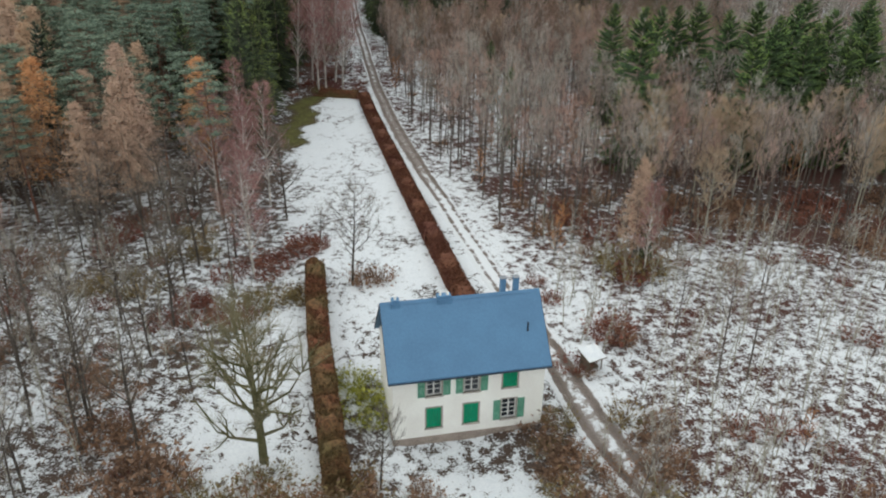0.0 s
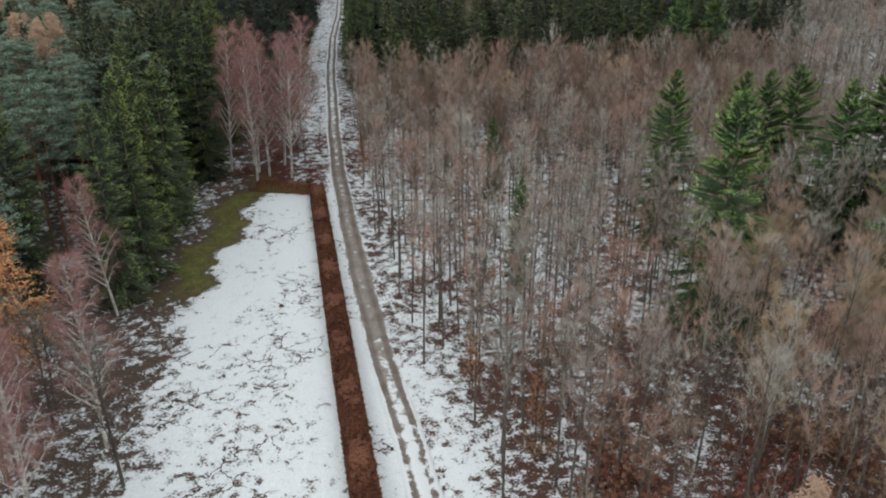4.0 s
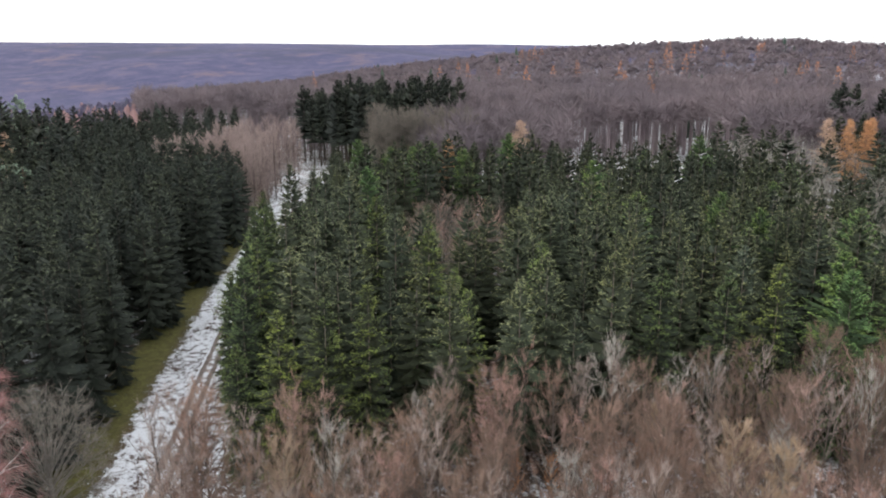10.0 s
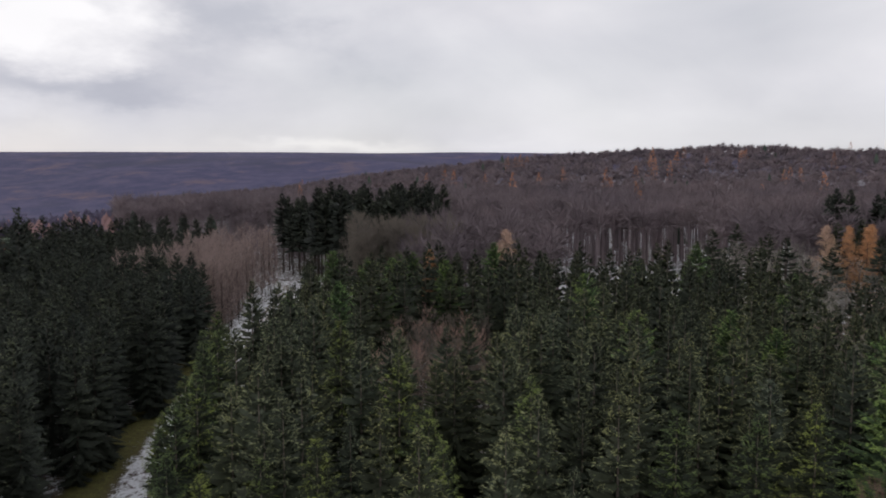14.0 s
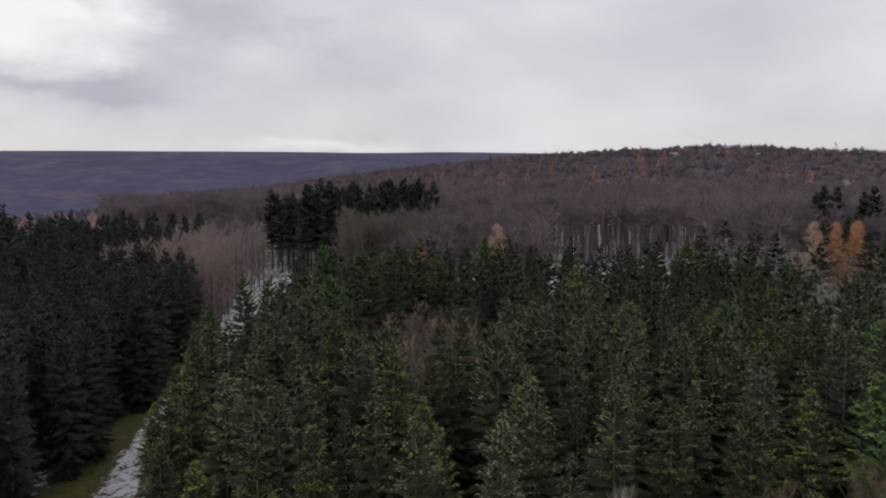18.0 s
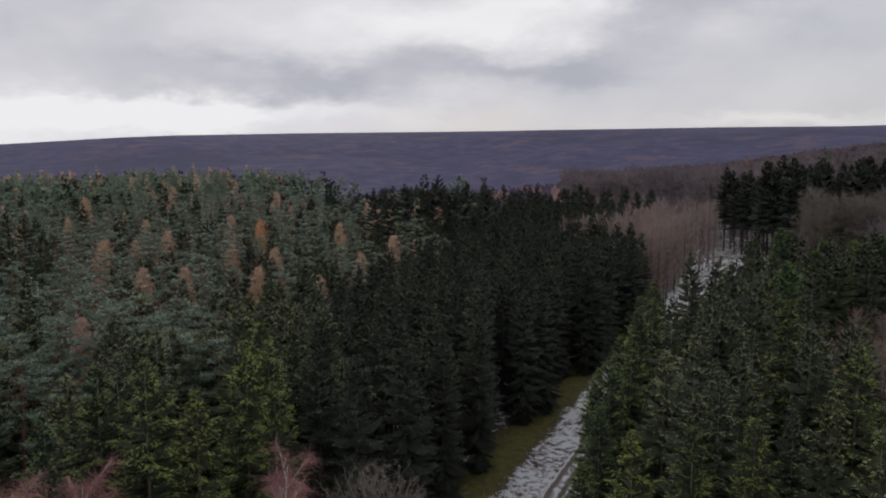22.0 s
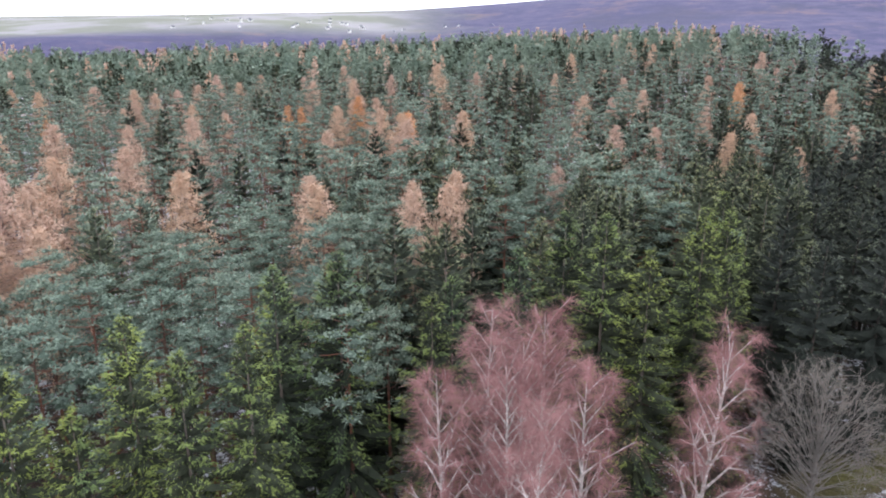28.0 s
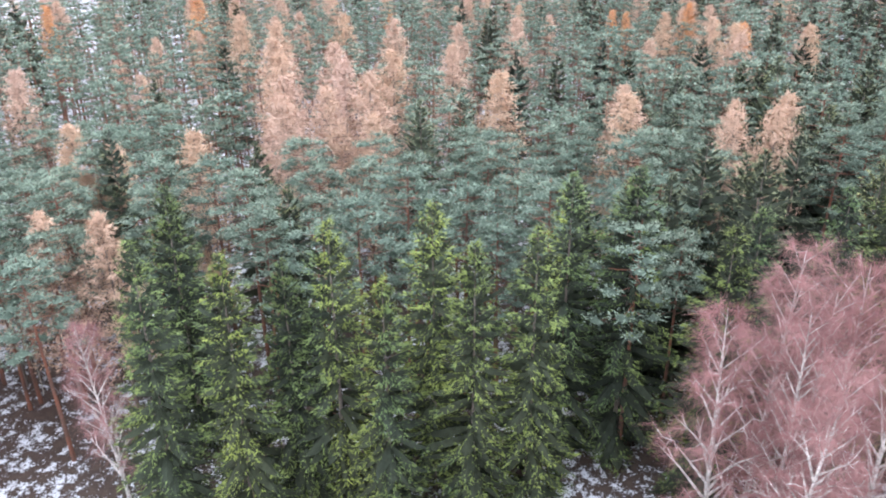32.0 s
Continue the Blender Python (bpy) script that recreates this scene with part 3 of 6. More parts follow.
def build_road():
    """A gravel track with two wheel ruts and a snowy middle."""
    prof = [(-1.6, -0.14, 0.66), (-1.3, 0.03, 0.55), (-1.05, 0.02, 0.22), (-0.7, -0.02, 0.16), (-0.35, 0.04, 0.38), (0.0, 0.06, 0.42), (0.35, 0.04, 0.38),
            (0.7, -0.02, 0.16), (1.05, 0.02, 0.22), (1.3, 0.03, 0.46), (1.6, -0.14, 0.55)]
    pts = []
    for (x0, y0), (x1, y1) in zip(ROAD[:-1], ROAD[1:]):
        n = max(2, int(math.hypot(x1 - x0, y1 - y0) / 1.0))
        for k in range(n):
            pts.append((x0 + (x1 - x0) * k / n, y0 + (y1 - y0) * k / n))
    p = np.array(pts)
    for _ in range(12):
        p[1:-1] = (p[:-2] + p[1:-1] * 2 + p[2:]) / 4
    d = np.gradient(p, axis=0)
    d /= np.linalg.norm(d, axis=1, keepdims=True)
    nrm = np.stack([d[:, 1], -d[:, 0]], 1)
    rs = np.random.RandomState(5)
    V, col = [], []
    for i in range(len(p)):
        wob = 0.15 * math.sin(i * 0.13) + 0.1 * math.sin(i * 0.37)
        for o, h, c in prof:
            q = p[i] + nrm[i] * (o * (0.78 if p[i][1] > 60 else 1.0) + 0.1 + wob * 0.5)
            V.append((q[0], q[1], float(land(q[0], q[1])) + 0.12 + h + rs.rand() * 0.03))
            near = 1.0
            col.append((c * near + float(lerp_keys(p[i][1], [(30, 0.1), (58, 0.12), (70, 0.30), (88, 0.26), (108, -0.06), (140, 0.0), (165, 0.08), (185, 0.14)])), 1.0 if 0.5 < abs(o) < 1.1 else 0.25, 0, 1))
    k = len(prof)
    i = np.arange(len(V)).reshape(-1, k)
    F = np.stack([i[:-1, :-1], i[:-1, 1:], i[1:, 1:], i[1:, :-1]], -1).reshape(-1, 4)
    me = mesh_object("road", V, F, [M["road"]], smooth_faces=True)
    a = me.attributes.new("cover", "FLOAT_COLOR", "POINT")
    a.data.foreach_set("color", np.array(col, np.float32).ravel())
    tagged(new("road", me), "wet grey gravel forest track with wheel ruts and snow between", "road", kind="structure")


build_road()

# ---- trees: each kind is built from arrays of triangles ----


class Tris:
    """Collects triangles with a material number each."""

    def __init__(self):
        self.v, self.m, self.n = [], [], 0

    def tri(self, a, b, c, m):
        self.v.append(np.stack([np.asarray(a), np.asarray(b), np.asarray(c)], -2).reshape(-1, 3).astype(np.float32))
        k = len(self.v[-1]) // 3
        self.m.append(np.full(k, m, np.int32))

    def tube(self, pts, radii, sides, m):
        pts = np.asarray(pts, float)
        rings = []
        for i, (p, r) in enumerate(zip(pts, radii)):
            d = pts[min(i + 1, len(pts) - 1)] - pts[max(i - 1, 0)]
            d = d / (np.linalg.norm(d) + 1e-9)
            u = np.cross(d, (0.3, 1, 0.2))
            u /= np.linalg.norm(u) + 1e-9
            w = np.cross(d, u)
            a = np.arange(sides) * 2 * math.pi / sides
            rings.append(p + r * (np.cos(a)[:, None] * u + np.sin(a)[:, None] * w))
        for A, B in zip(rings[:-1], rings[1:]):
            A2, B2 = np.roll(A, -1, 0), np.roll(B, -1, 0)
            self.tri(A, A2, B2, m)
            self.tri(A, B2, B, m)

    def arrays(self):
        return np.concatenate(self.v), np.concatenate(self.m)


def unit(v):
    return v / (np.linalg.norm(v, axis=-1, keepdims=True) + 1e-9)


def bent_trunk(h, rs, bend):
    z = np.linspace(0, 1, 6)
    ph = rs.rand() * 6.28
    off = bend * h * (z ** 1.6 - 0.2 * np.sin(z * 5 + ph))
    return np.stack([off * math.cos(ph) - off[0] * math.cos(ph), off * math.sin(ph) - off[0] * math.sin(ph), z * h - 0.25 * (z == 0)], 1)


def at_height(pts, f):
    i = np.interp(f, np.linspace(0, 1, len(pts)), np.arange(len(pts)))
    return np.stack([np.interp(i, np.arange(len(pts)), pts[:, k]) for k in range(3)], -1)


def spruce(seed, h=20.0, r=3.1, low=0.06, whorls=27, limbs=5, shoots=12, tip=0.7, blade=0.36, taper=6.0, fine=0.2, roof=0.13, top_lit=0.0):
    """Trunk; whorls of limbs that rise near the top and hang lower down. Each limb is a drooping roof of dark needles
    with a fringe of hanging shoots. Light is painted in: pale shoots towards the limb's end and the crown's top, dark
    ones inside and below.
    """
    rs = np.random.RandomState(seed)
    T, C = Tris(), Tris()
    T.tube([(0, 0, -0.3), (0, 0, h * 0.4), (0, 0, h * 0.98)], [0.010 * h + 0.05, 0.007 * h, 0.02], 5, 0)
    k = np.repeat(np.arange(whorls), limbs)
    n = len(k)
    f = low + (0.985 - low) * (k / (whorls - 1)) ** 0.95 + rs.randn(n) * 0.018
    f = np.clip(f, low, 0.99)
    a = rs.rand(whorls)[k] * 6.28 + np.tile(np.arange(limbs), whorls) * 6.283 / limbs + rs.randn(n) * 0.28
    bulge = 1 + 0.16 * np.sin(a + rs.rand() * 6.28) * np.sin(f * 9 + rs.rand() * 6.28)
    R = r * (1 - np.exp(-(1 - f) * h / taper)) * np.minimum(1.0, 0.75 + 2.0 * f) * bulge + 0.15
    L = R * (0.70 + 0.46 * rs.rand(n))
    out = np.stack([np.cos(a), np.sin(a), 0 * a], 1)
    side = np.stack([-np.sin(a), np.cos(a), 0 * a], 1)
    up = np.array([0, 0, 1.0])
    rise, sag = 0.95 * f ** 2 - 0.02 + rs.randn(n) * 0.06, 0.62 * (1.08 - f) + rs.randn(n) * 0.08

    def spine(t):
        t = np.asarray(t)
        z = f * h + L * (rise * t - sag * t ** 2 + 0.24 * (1.1 - f) * t ** 3)
        return out * (t * L)[:, None] + up * z[:, None]

    hw = (roof * L + 0.10) * (0.8 + 0.4 * rs.rand(n))
    st = (0.08, 0.46, 0.76, 1.0)
    ridge = [spine(np.full(n, q)) for q in st]
    lit = rs.rand(n) < tip
    edges = []
    for q, w in zip(range(3), (0.40, 1.0, 0.80)):
        ww = (w * hw * (0.8 + 0.4 * rs.rand(n)))[:, None]
        lo = up * (0.75 * ww + 0.04)
        edges.append((ridge[q] + side * ww - lo, ridge[q] - side * ww - lo))
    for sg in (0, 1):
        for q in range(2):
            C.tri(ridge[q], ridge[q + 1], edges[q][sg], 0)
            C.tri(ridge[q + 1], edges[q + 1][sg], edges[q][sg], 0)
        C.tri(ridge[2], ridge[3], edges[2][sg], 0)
    # shoots: light painted on the limb's outer half, shade on those hanging under it
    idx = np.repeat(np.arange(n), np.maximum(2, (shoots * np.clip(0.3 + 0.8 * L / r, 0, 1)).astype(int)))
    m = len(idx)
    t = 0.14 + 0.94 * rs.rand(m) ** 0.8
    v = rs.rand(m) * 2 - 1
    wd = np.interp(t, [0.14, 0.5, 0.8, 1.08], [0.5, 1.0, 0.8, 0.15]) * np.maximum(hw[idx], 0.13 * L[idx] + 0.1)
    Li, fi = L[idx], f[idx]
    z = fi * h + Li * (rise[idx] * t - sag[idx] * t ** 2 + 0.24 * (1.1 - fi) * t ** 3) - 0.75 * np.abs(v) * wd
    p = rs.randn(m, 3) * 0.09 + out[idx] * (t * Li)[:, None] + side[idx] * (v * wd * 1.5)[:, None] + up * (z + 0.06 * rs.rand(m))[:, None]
    # fewer pale shoots low in the crown: neighbours' shade put into the colour
    bright = rs.rand(m) < np.where(lit[idx], 0.95, 0.35) * np.clip((t - 0.2) * 2.4, 0, 1) * (0.78 + 0.25 * fi) * np.clip(1 - top_lit * (0.86 - fi) * 2.4, 0.06, 1)
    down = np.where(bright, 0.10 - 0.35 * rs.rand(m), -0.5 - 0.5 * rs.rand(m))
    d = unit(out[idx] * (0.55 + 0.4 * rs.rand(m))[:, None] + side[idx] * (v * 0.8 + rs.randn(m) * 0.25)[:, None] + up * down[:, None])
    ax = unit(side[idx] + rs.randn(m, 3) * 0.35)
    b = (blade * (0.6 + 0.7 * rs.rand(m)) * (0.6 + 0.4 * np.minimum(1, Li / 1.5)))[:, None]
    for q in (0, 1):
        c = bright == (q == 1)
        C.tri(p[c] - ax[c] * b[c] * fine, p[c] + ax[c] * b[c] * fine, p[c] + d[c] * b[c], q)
    return T.arrays(), C.arrays()


def dome(seed, h=12.3, r=4.9, limbs=110, sub=9, twigs=6, radius=0.24):
    """Leafless tree with a low round crown: limbs fan out from a short trunk to an even dome."""
    rs = np.random.RandomState(seed)
    T, C = Tris(), Tris()
    T.tube([(0, 0, -0.3), (0.03, 0, h * 0.2), (0, 0.04, h * 0.5)], [radius, radius * 0.85, radius * 0.5], 7, 0)
    cz = h * 0.36
    for i in range(limbs):
        up = (i + 0.5) / limbs * 1.12 - 0.12
        a = i * 2.39996 + rs.randn() * 0.15
        o = np.array([math.cos(a), math.sin(a), 0]) * math.sqrt(max(0, 1 - up * up))
        b = np.array([0, 0, h * (0.10 + 0.32 * max(0, up) + 0.06 * rs.rand())])
        tip = np.array([0, 0, cz]) + (o * r + np.array([0, 0, up * (h - cz)])) * (0.90 + 0.16 * rs.rand())
        mid = b * 0.5 + tip * 0.5 + np.array([0, 0, 0.25]) + rs.randn(3) * 0.4
        T.tube([b, mid, tip], [0.042, 0.024, 0.01], 3, 0)
        legs = [(b * 0.4 + mid * 0.6, mid, tip)]
        for q in range(sub):
            s = 0.25 + 0.7 * rs.rand()
            p = mid + (tip - mid) * s
            e = p + unit(unit(tip - b) + rs.randn(3) * 0.7) * (0.6 + 0.9 * rs.rand())
            T.tube([p, e], [0.018, 0.008], 3, 0)
            legs.append((p, (p + e) / 2, e))
        for p0, p1, p2 in legs:
            s = rs.rand(twigs)
            p = p1 + (p2 - p1) * s[:, None]
            d = unit(unit(p2 - p0) + rs.randn(twigs, 3) * 0.5)
            ax = unit(np.cross(d, rs.randn(twigs, 3)))
            C.tri(p - ax * 0.012, p + ax * 0.012, p + d * (0.35 + 0.55 * rs.rand(twigs))[:, None], 0)
    return T.arrays(), C.arrays()


def pine(seed, h=19.0, r=2.8, clumps=30, per=26, leaf=0.38):
    rs = np.random.RandomState(seed)
    T, C = Tris(), Tris()
    tr = bent_trunk(h, rs, 0.02)
    T.tube(tr, np.linspace(0.2, 0.04, 6), 6, 0)
    for i in range(clumps):
        f = 0.56 + 0.44 * (i / (clumps - 1)) ** 0.8
        a = i * 2.4 + rs.rand()
        rr = r * (1.0 - max(0, f - 0.76) / 0.28) ** 0.55 * (0.35 + 0.65 * rs.rand()) if f < 0.98 else 0.1
        base = at_height(tr, min(f, 0.97))
        c = base + np.array([math.cos(a) * rr, math.sin(a) * rr, 0.35 * rr * (f - 0.4)])
        T.tube([base, (base + c) / 2 + (0, 0, -0.12), c], [0.06, 0.045, 0.02], 3, 0)
        d = unit(rs.randn(per, 3) * (1, 1, 0.55) + (0, 0, 0.25))
        big = 0.6 + 0.6 * (1.1 - f)
        ax = unit(np.cross(d, rs.randn(per, 3)))
        p = c + d * (1.15 * big * rs.rand(per) ** 0.5)[:, None] * (1, 1, 0.5)
        sz = leaf * (0.6 + 0.7 * rs.rand(per))
        e = unit(d + rs.randn(per, 3) * 0.6)
        an = np.arange(6) * 1.0472 + rs.rand()
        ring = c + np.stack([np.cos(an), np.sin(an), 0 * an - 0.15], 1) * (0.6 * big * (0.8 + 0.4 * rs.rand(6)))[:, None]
        # dark hull: the shade inside a clump put into its colour
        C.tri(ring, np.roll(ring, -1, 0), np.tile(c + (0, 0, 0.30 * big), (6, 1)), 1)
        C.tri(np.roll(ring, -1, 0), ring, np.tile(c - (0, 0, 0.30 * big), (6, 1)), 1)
        # tufts facing up are pale, the others dark: light from above painted in
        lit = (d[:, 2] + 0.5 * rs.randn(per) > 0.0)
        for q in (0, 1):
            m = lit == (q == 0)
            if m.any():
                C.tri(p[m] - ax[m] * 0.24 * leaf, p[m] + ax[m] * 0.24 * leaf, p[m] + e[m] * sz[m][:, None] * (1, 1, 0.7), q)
    return T.arrays(), C.arrays()


def larch(seed, h=20.0, r=2.6, whorls=24, tufts=8):
    rs = np.random.RandomState(seed)
    T, C = Tris(), Tris()
    T.tube([(0, 0, -0.3), (0.1, 0, h * 0.5), (0, 0, h)], [0.2, 0.13, 0.02], 6, 0)
    for i in range(whorls):
        f = 0.26 + 0.73 * i / (whorls - 1)
        R = 1.2 * r * (1 - f) ** 0.7 * (0.8 + 0.35 * rs.rand()) * min(1.0, 0.35 + 1.5 * f) + 0.15
        n = 6
        for j in range(n):
            a = rs.rand() * 6.28
            tip = np.array([math.cos(a) * R, math.sin(a) * R, f * h + 0.12 * R * rs.randn() + 0.1 * R])
            b = np.array([0, 0, f * h])
            T.tube([b, tip], [0.03, 0.008], 3, 0)
            s = rs.rand(tufts) ** 0.7
            p = b + (tip - b) * s[:, None] + rs.randn(tufts, 3) * 0.22
            d = unit(rs.randn(tufts, 3) + (math.cos(a) * 0.7, math.sin(a) * 0.7, -0.2))
            ax = unit(np.cross(d, rs.randn(tufts, 3)))
            L = 0.28 + 0.3 * rs.rand(tufts)
            C.tri(p - ax * 0.05, p + ax * 0.05, p + d * L[:, None], (0))
    return T.arrays(), C.arrays()


def bare(seed, h=14.0, spread=1.6, low=0.4, branches=26, twigs=22, up=1.1, droop=0.0, radius=0.09, width=0.022, tl=1.0, bend=0.02, sub=0, limb=0.55):
    """Leafless tree: trunk, limbs, side limbs and many fine twigs."""
    rs = np.random.RandomState(seed)
    T, C = Tris(), Tris()
    tr = bent_trunk(h * 0.93, rs, bend)
    T.tube(tr, radius * (1 - np.linspace(0, 1, 6)) ** 0.8 + 0.012, 6, 0)
    ends = []
    for i in range(branches):
        f = low + (0.97 - low) * ((i + rs.rand() * 0.6) / branches)
        a = i * 2.4 + rs.randn() * 0.4
        b = at_height(tr, f)
        L = spread * (0.55 + 0.6 * rs.rand()) * (1.25 - 0.75 * (f - low) / (1 - low))
        o = np.array([math.cos(a), math.sin(a), 0])
        mid = b + o * L * 0.55 + np.array([0, 0, L * 0.45 * up])
        tip = b + o * L * (0.85 + 0.2 * rs.rand()) + np.array([0, 0, L * (1.05 * up - droop * 0.6)])
        r0 = radius * (1 - f) ** 0.8 * limb + 0.012
        T.tube([b, mid, tip], [r0, r0 * 0.6, 0.006], 3, 0)
        ends.append((b, mid, tip))
        for q in range(sub):
            s = 0.3 + 0.6 * rs.rand()
            p = b + (mid - b) * min(1, s * 2) + (tip - mid) * max(0, s * 2 - 1)
            d = unit(unit(tip - b) + rs.randn(3) * 0.55 + (0, 0, 0.2))
            e = p + d * L * (0.35 + 0.3 * rs.rand())
            T.tube([p, (p + e) / 2 + rs.randn(3) * 0.05 * L, e], [r0 * 0.5, r0 * 0.35, 0.006], 3, 0)
            ends.append((p, (p + e) / 2, e))
    ends.append((at_height(tr, 0.7), at_height(tr, 0.85), tr[-1]))
    for b, mid, tip in ends:
        s = 0.15 + 0.85 * rs.rand(twigs)
        p = b + (mid - b) * np.minimum(1, s * 2)[:, None] + (tip - mid) * np.maximum(0, s * 2 - 1)[:, None]
        d = unit(unit(tip - b) * 0.8 + rs.randn(twigs, 3) * 0.55 + (0, 0, 0.45 * up - droop))
        L = tl * (0.45 + 0.75 * rs.rand(twigs))
        ax = unit(np.cross(d, rs.randn(twigs, 3)))
        e = p + d * L[:, None]
        if droop:
            e[:, 2] -= droop * 0.5 * L
        C.tri(p - ax * width, p + ax * width, e, 0)
    return T.arrays(), C.arrays()


def shrub(seed, r=1.2, h=1.4, n=160, leaf=0.10):
    rs = np.random.RandomState(seed)
    C = Tris()
    a, s = rs.rand(n) * 6.28, np.sqrt(rs.rand(n)) * r * 0.7
    p = np.stack([np.cos(a) * s, np.sin(a) * s, -0.1 + 0 * s], 1)
    d = unit(np.stack([np.cos(a) * 0.5, np.sin(a) * 0.5, 0.9 + 0 * s], 1) + rs.randn(n, 3) * 0.35)
    L = h * (0.4 + 0.7 * rs.rand(n))
    ax = unit(np.cross(d, rs.randn(n, 3)))
    C.tri(p - ax * 0.02, p + ax * 0.02, p + d * L[:, None], 0)
    q = p + d * (L * (0.35 + 0.6 * rs.rand(n)))[:, None]
    e = unit(rs.randn(n, 3)) * leaf * 2.2
    C.tri(q - ax * leaf, q + ax * leaf, q + e, 0)
    return C.arrays()


def outward(v):
    """Turns each triangle of a crown to face away from the stem, and gives it a soft outward normal."""
    v = v.reshape(-1, 3, 3).copy()
    c = v.mean(1)
    rho = np.hypot(c[:, 0], c[:, 1])[:, None] + 1e-6
    n = unit(np.concatenate([c[:, :2] / rho * np.minimum(1, rho / 0.5), np.full((len(c), 1), 0.35)], 1))
    g = np.cross(v[:, 1] - v[:, 0], v[:, 2] - v[:, 0])
    flip = (g * n).sum(1) < 0
    v[flip] = v[flip][:, ::-1]
    g[flip] *= -1
    n = unit(n * 0.8 + unit(g))
    return v.reshape(-1, 3), np.repeat(n, 3, 0).astype(np.float32)


def soft_normals(me, n):
    a = me.attributes.new("custom_normal", "FLOAT_VECTOR", "POINT")
    a.data.foreach_set("vector", np.ascontiguousarray(n, np.float32).ravel())


def arrays_mesh(name, arr, mats, soft=False):
    v, m = arr
    if soft:
        v, n = outward(v)
    me = mesh_object(name, v, np.arange(len(v)).reshape(-1, 3), mats, m)
    if soft:
        soft_normals(me, n)
    return me


def tree_thing(name, arrs, trunk_mat, crown_mats, label, category, group=""):
    root = new(name)
    root.empty_display_size = 0.5
    for part_name, arr, mats in (("trunk", arrs[0], [trunk_mat]), ("crown", arrs[1], crown_mats)):
        ob = new(part_name, arrays_mesh(part_name, arr, mats, part_name == "crown"))
        ob.parent = root
    return tagged(root, label, category, group)


class Stand:
    """Trees of one kind: the nearest are things of their own, the rest are joined into one stuff object."""

    def __init__(self, name, makers, trunk, crowns, label, category, group, limit, stuff_label, stuff_makers=None):
        self.arrs = [f() for f in makers]
        self.low = [f() for f in stuff_makers] if stuff_makers else self.arrs
        self.name, self.trunk, self.crowns = name, trunk, crowns
        self.label, self.category, self.group, self.limit, self.stuff_label = label, category, group, limit, stuff_label
        self.todo = []

    def add(self, x, y, s=1.0, lean=0.0, near=None, thin=1.0):
        self.todo.append((x, y, s, lean, thin))

    def build(self, seed=1):
        rs = np.random.RandomState(seed)
        # nearness to the stretch of land under the flight
        def dist(t):
            return min(math.hypot(t[0] - 5, t[1] - c) for c in (45, 70, 95, 120, 131, 150))
        todo = sorted(self.todo, key=dist)
        proto = [None] * len(self.arrs)
        rest = []
        for i, (x, y, s, lean, thin) in enumerate(todo):
            k = rs.randint(len(self.arrs))
            z = float(land(x, y)) - 0.05
            rot, lx, ly = rs.rand() * 360, lean * rs.randn(), lean * rs.randn()
            if i < self.limit:
                m = pose(x, y, z, lx, ly, rot) @ Matrix.Diagonal((s * thin, s * thin, s, 1))
                if proto[k] is None:
                    proto[k] = tree_thing(self.name, self.arrs[k], self.trunk, self.crowns, self.label, self.category, self.group)
                    proto[k].matrix_basis = m
                else:
                    src = proto[k]
                    made = src.copy()
                    scene.collection.objects.link(made)
                    made.matrix_basis = m
                    for c in src.children:
                        d = c.copy()
                        scene.collection.objects.link(d)
                        d.parent = made
            else:
                rest.append((rs.randint(len(self.low)), x, y, z, s, thin, math.radians(rot)))
        if rest:
            V, I, NN = [], [], []
            low = [[(v, m, None) if i == 0 else (*outward(v), m) for i, (v, m) in enumerate(k)] for k in self.low]
            low = [[(a, b, None) if c is None else (a, c, b) for a, b, c in k] for k in low]
            for k, x, y, z, s, thin, a in rest:
                c, sn = math.cos(a), math.sin(a)
                for part, (v, m, nv) in enumerate(low[k]):
                    w, q = np.empty_like(v), np.zeros_like(v)
                    if nv is None:
                        g = v.reshape(-1, 3, 3)
                        nv = np.repeat(unit(np.cross(g[:, 1] - g[:, 0], g[:, 2] - g[:, 0])), 3, 0)
                    q[:, 0], q[:, 1], q[:, 2] = nv[:, 0] * c - nv[:, 1] * sn, nv[:, 0] * sn + nv[:, 1] * c, nv[:, 2]
                    NN.append(q)
                    w[:, 0] = (v[:, 0] * c - v[:, 1] * sn) * s * thin + x
                    w[:, 1] = (v[:, 0] * sn + v[:, 1] * c) * s * thin + y
                    w[:, 2] = v[:, 2] * s + z
                    V.append(w)
                    I.append(m + part)
            V, I = np.concatenate(V), np.concatenate(I)
            me = mesh_object(self.name + "_stand", V, np.arange(len(V)).reshape(-1, 3), [self.trunk, *self.crowns], I)
            soft_normals(me, np.concatenate(NN))
            tagged(new(self.name + "_stand", me), self.stuff_label, "trees", kind="stuff")


def scatter(rs, x0, x1, y0, y1, step, keep):
    """Jittered grid points for which keep(x, y) holds."""
    out = []
    for gx in np.arange(x0, x1, step):
        for gy in np.arange(y0, y1, step):
            x, y = gx + (rs.rand() - 0.5) * step * 0.95, gy + (rs.rand() - 0.5) * step * 0.95
            if keep(x, y):
                out.append((x, y))
    return out


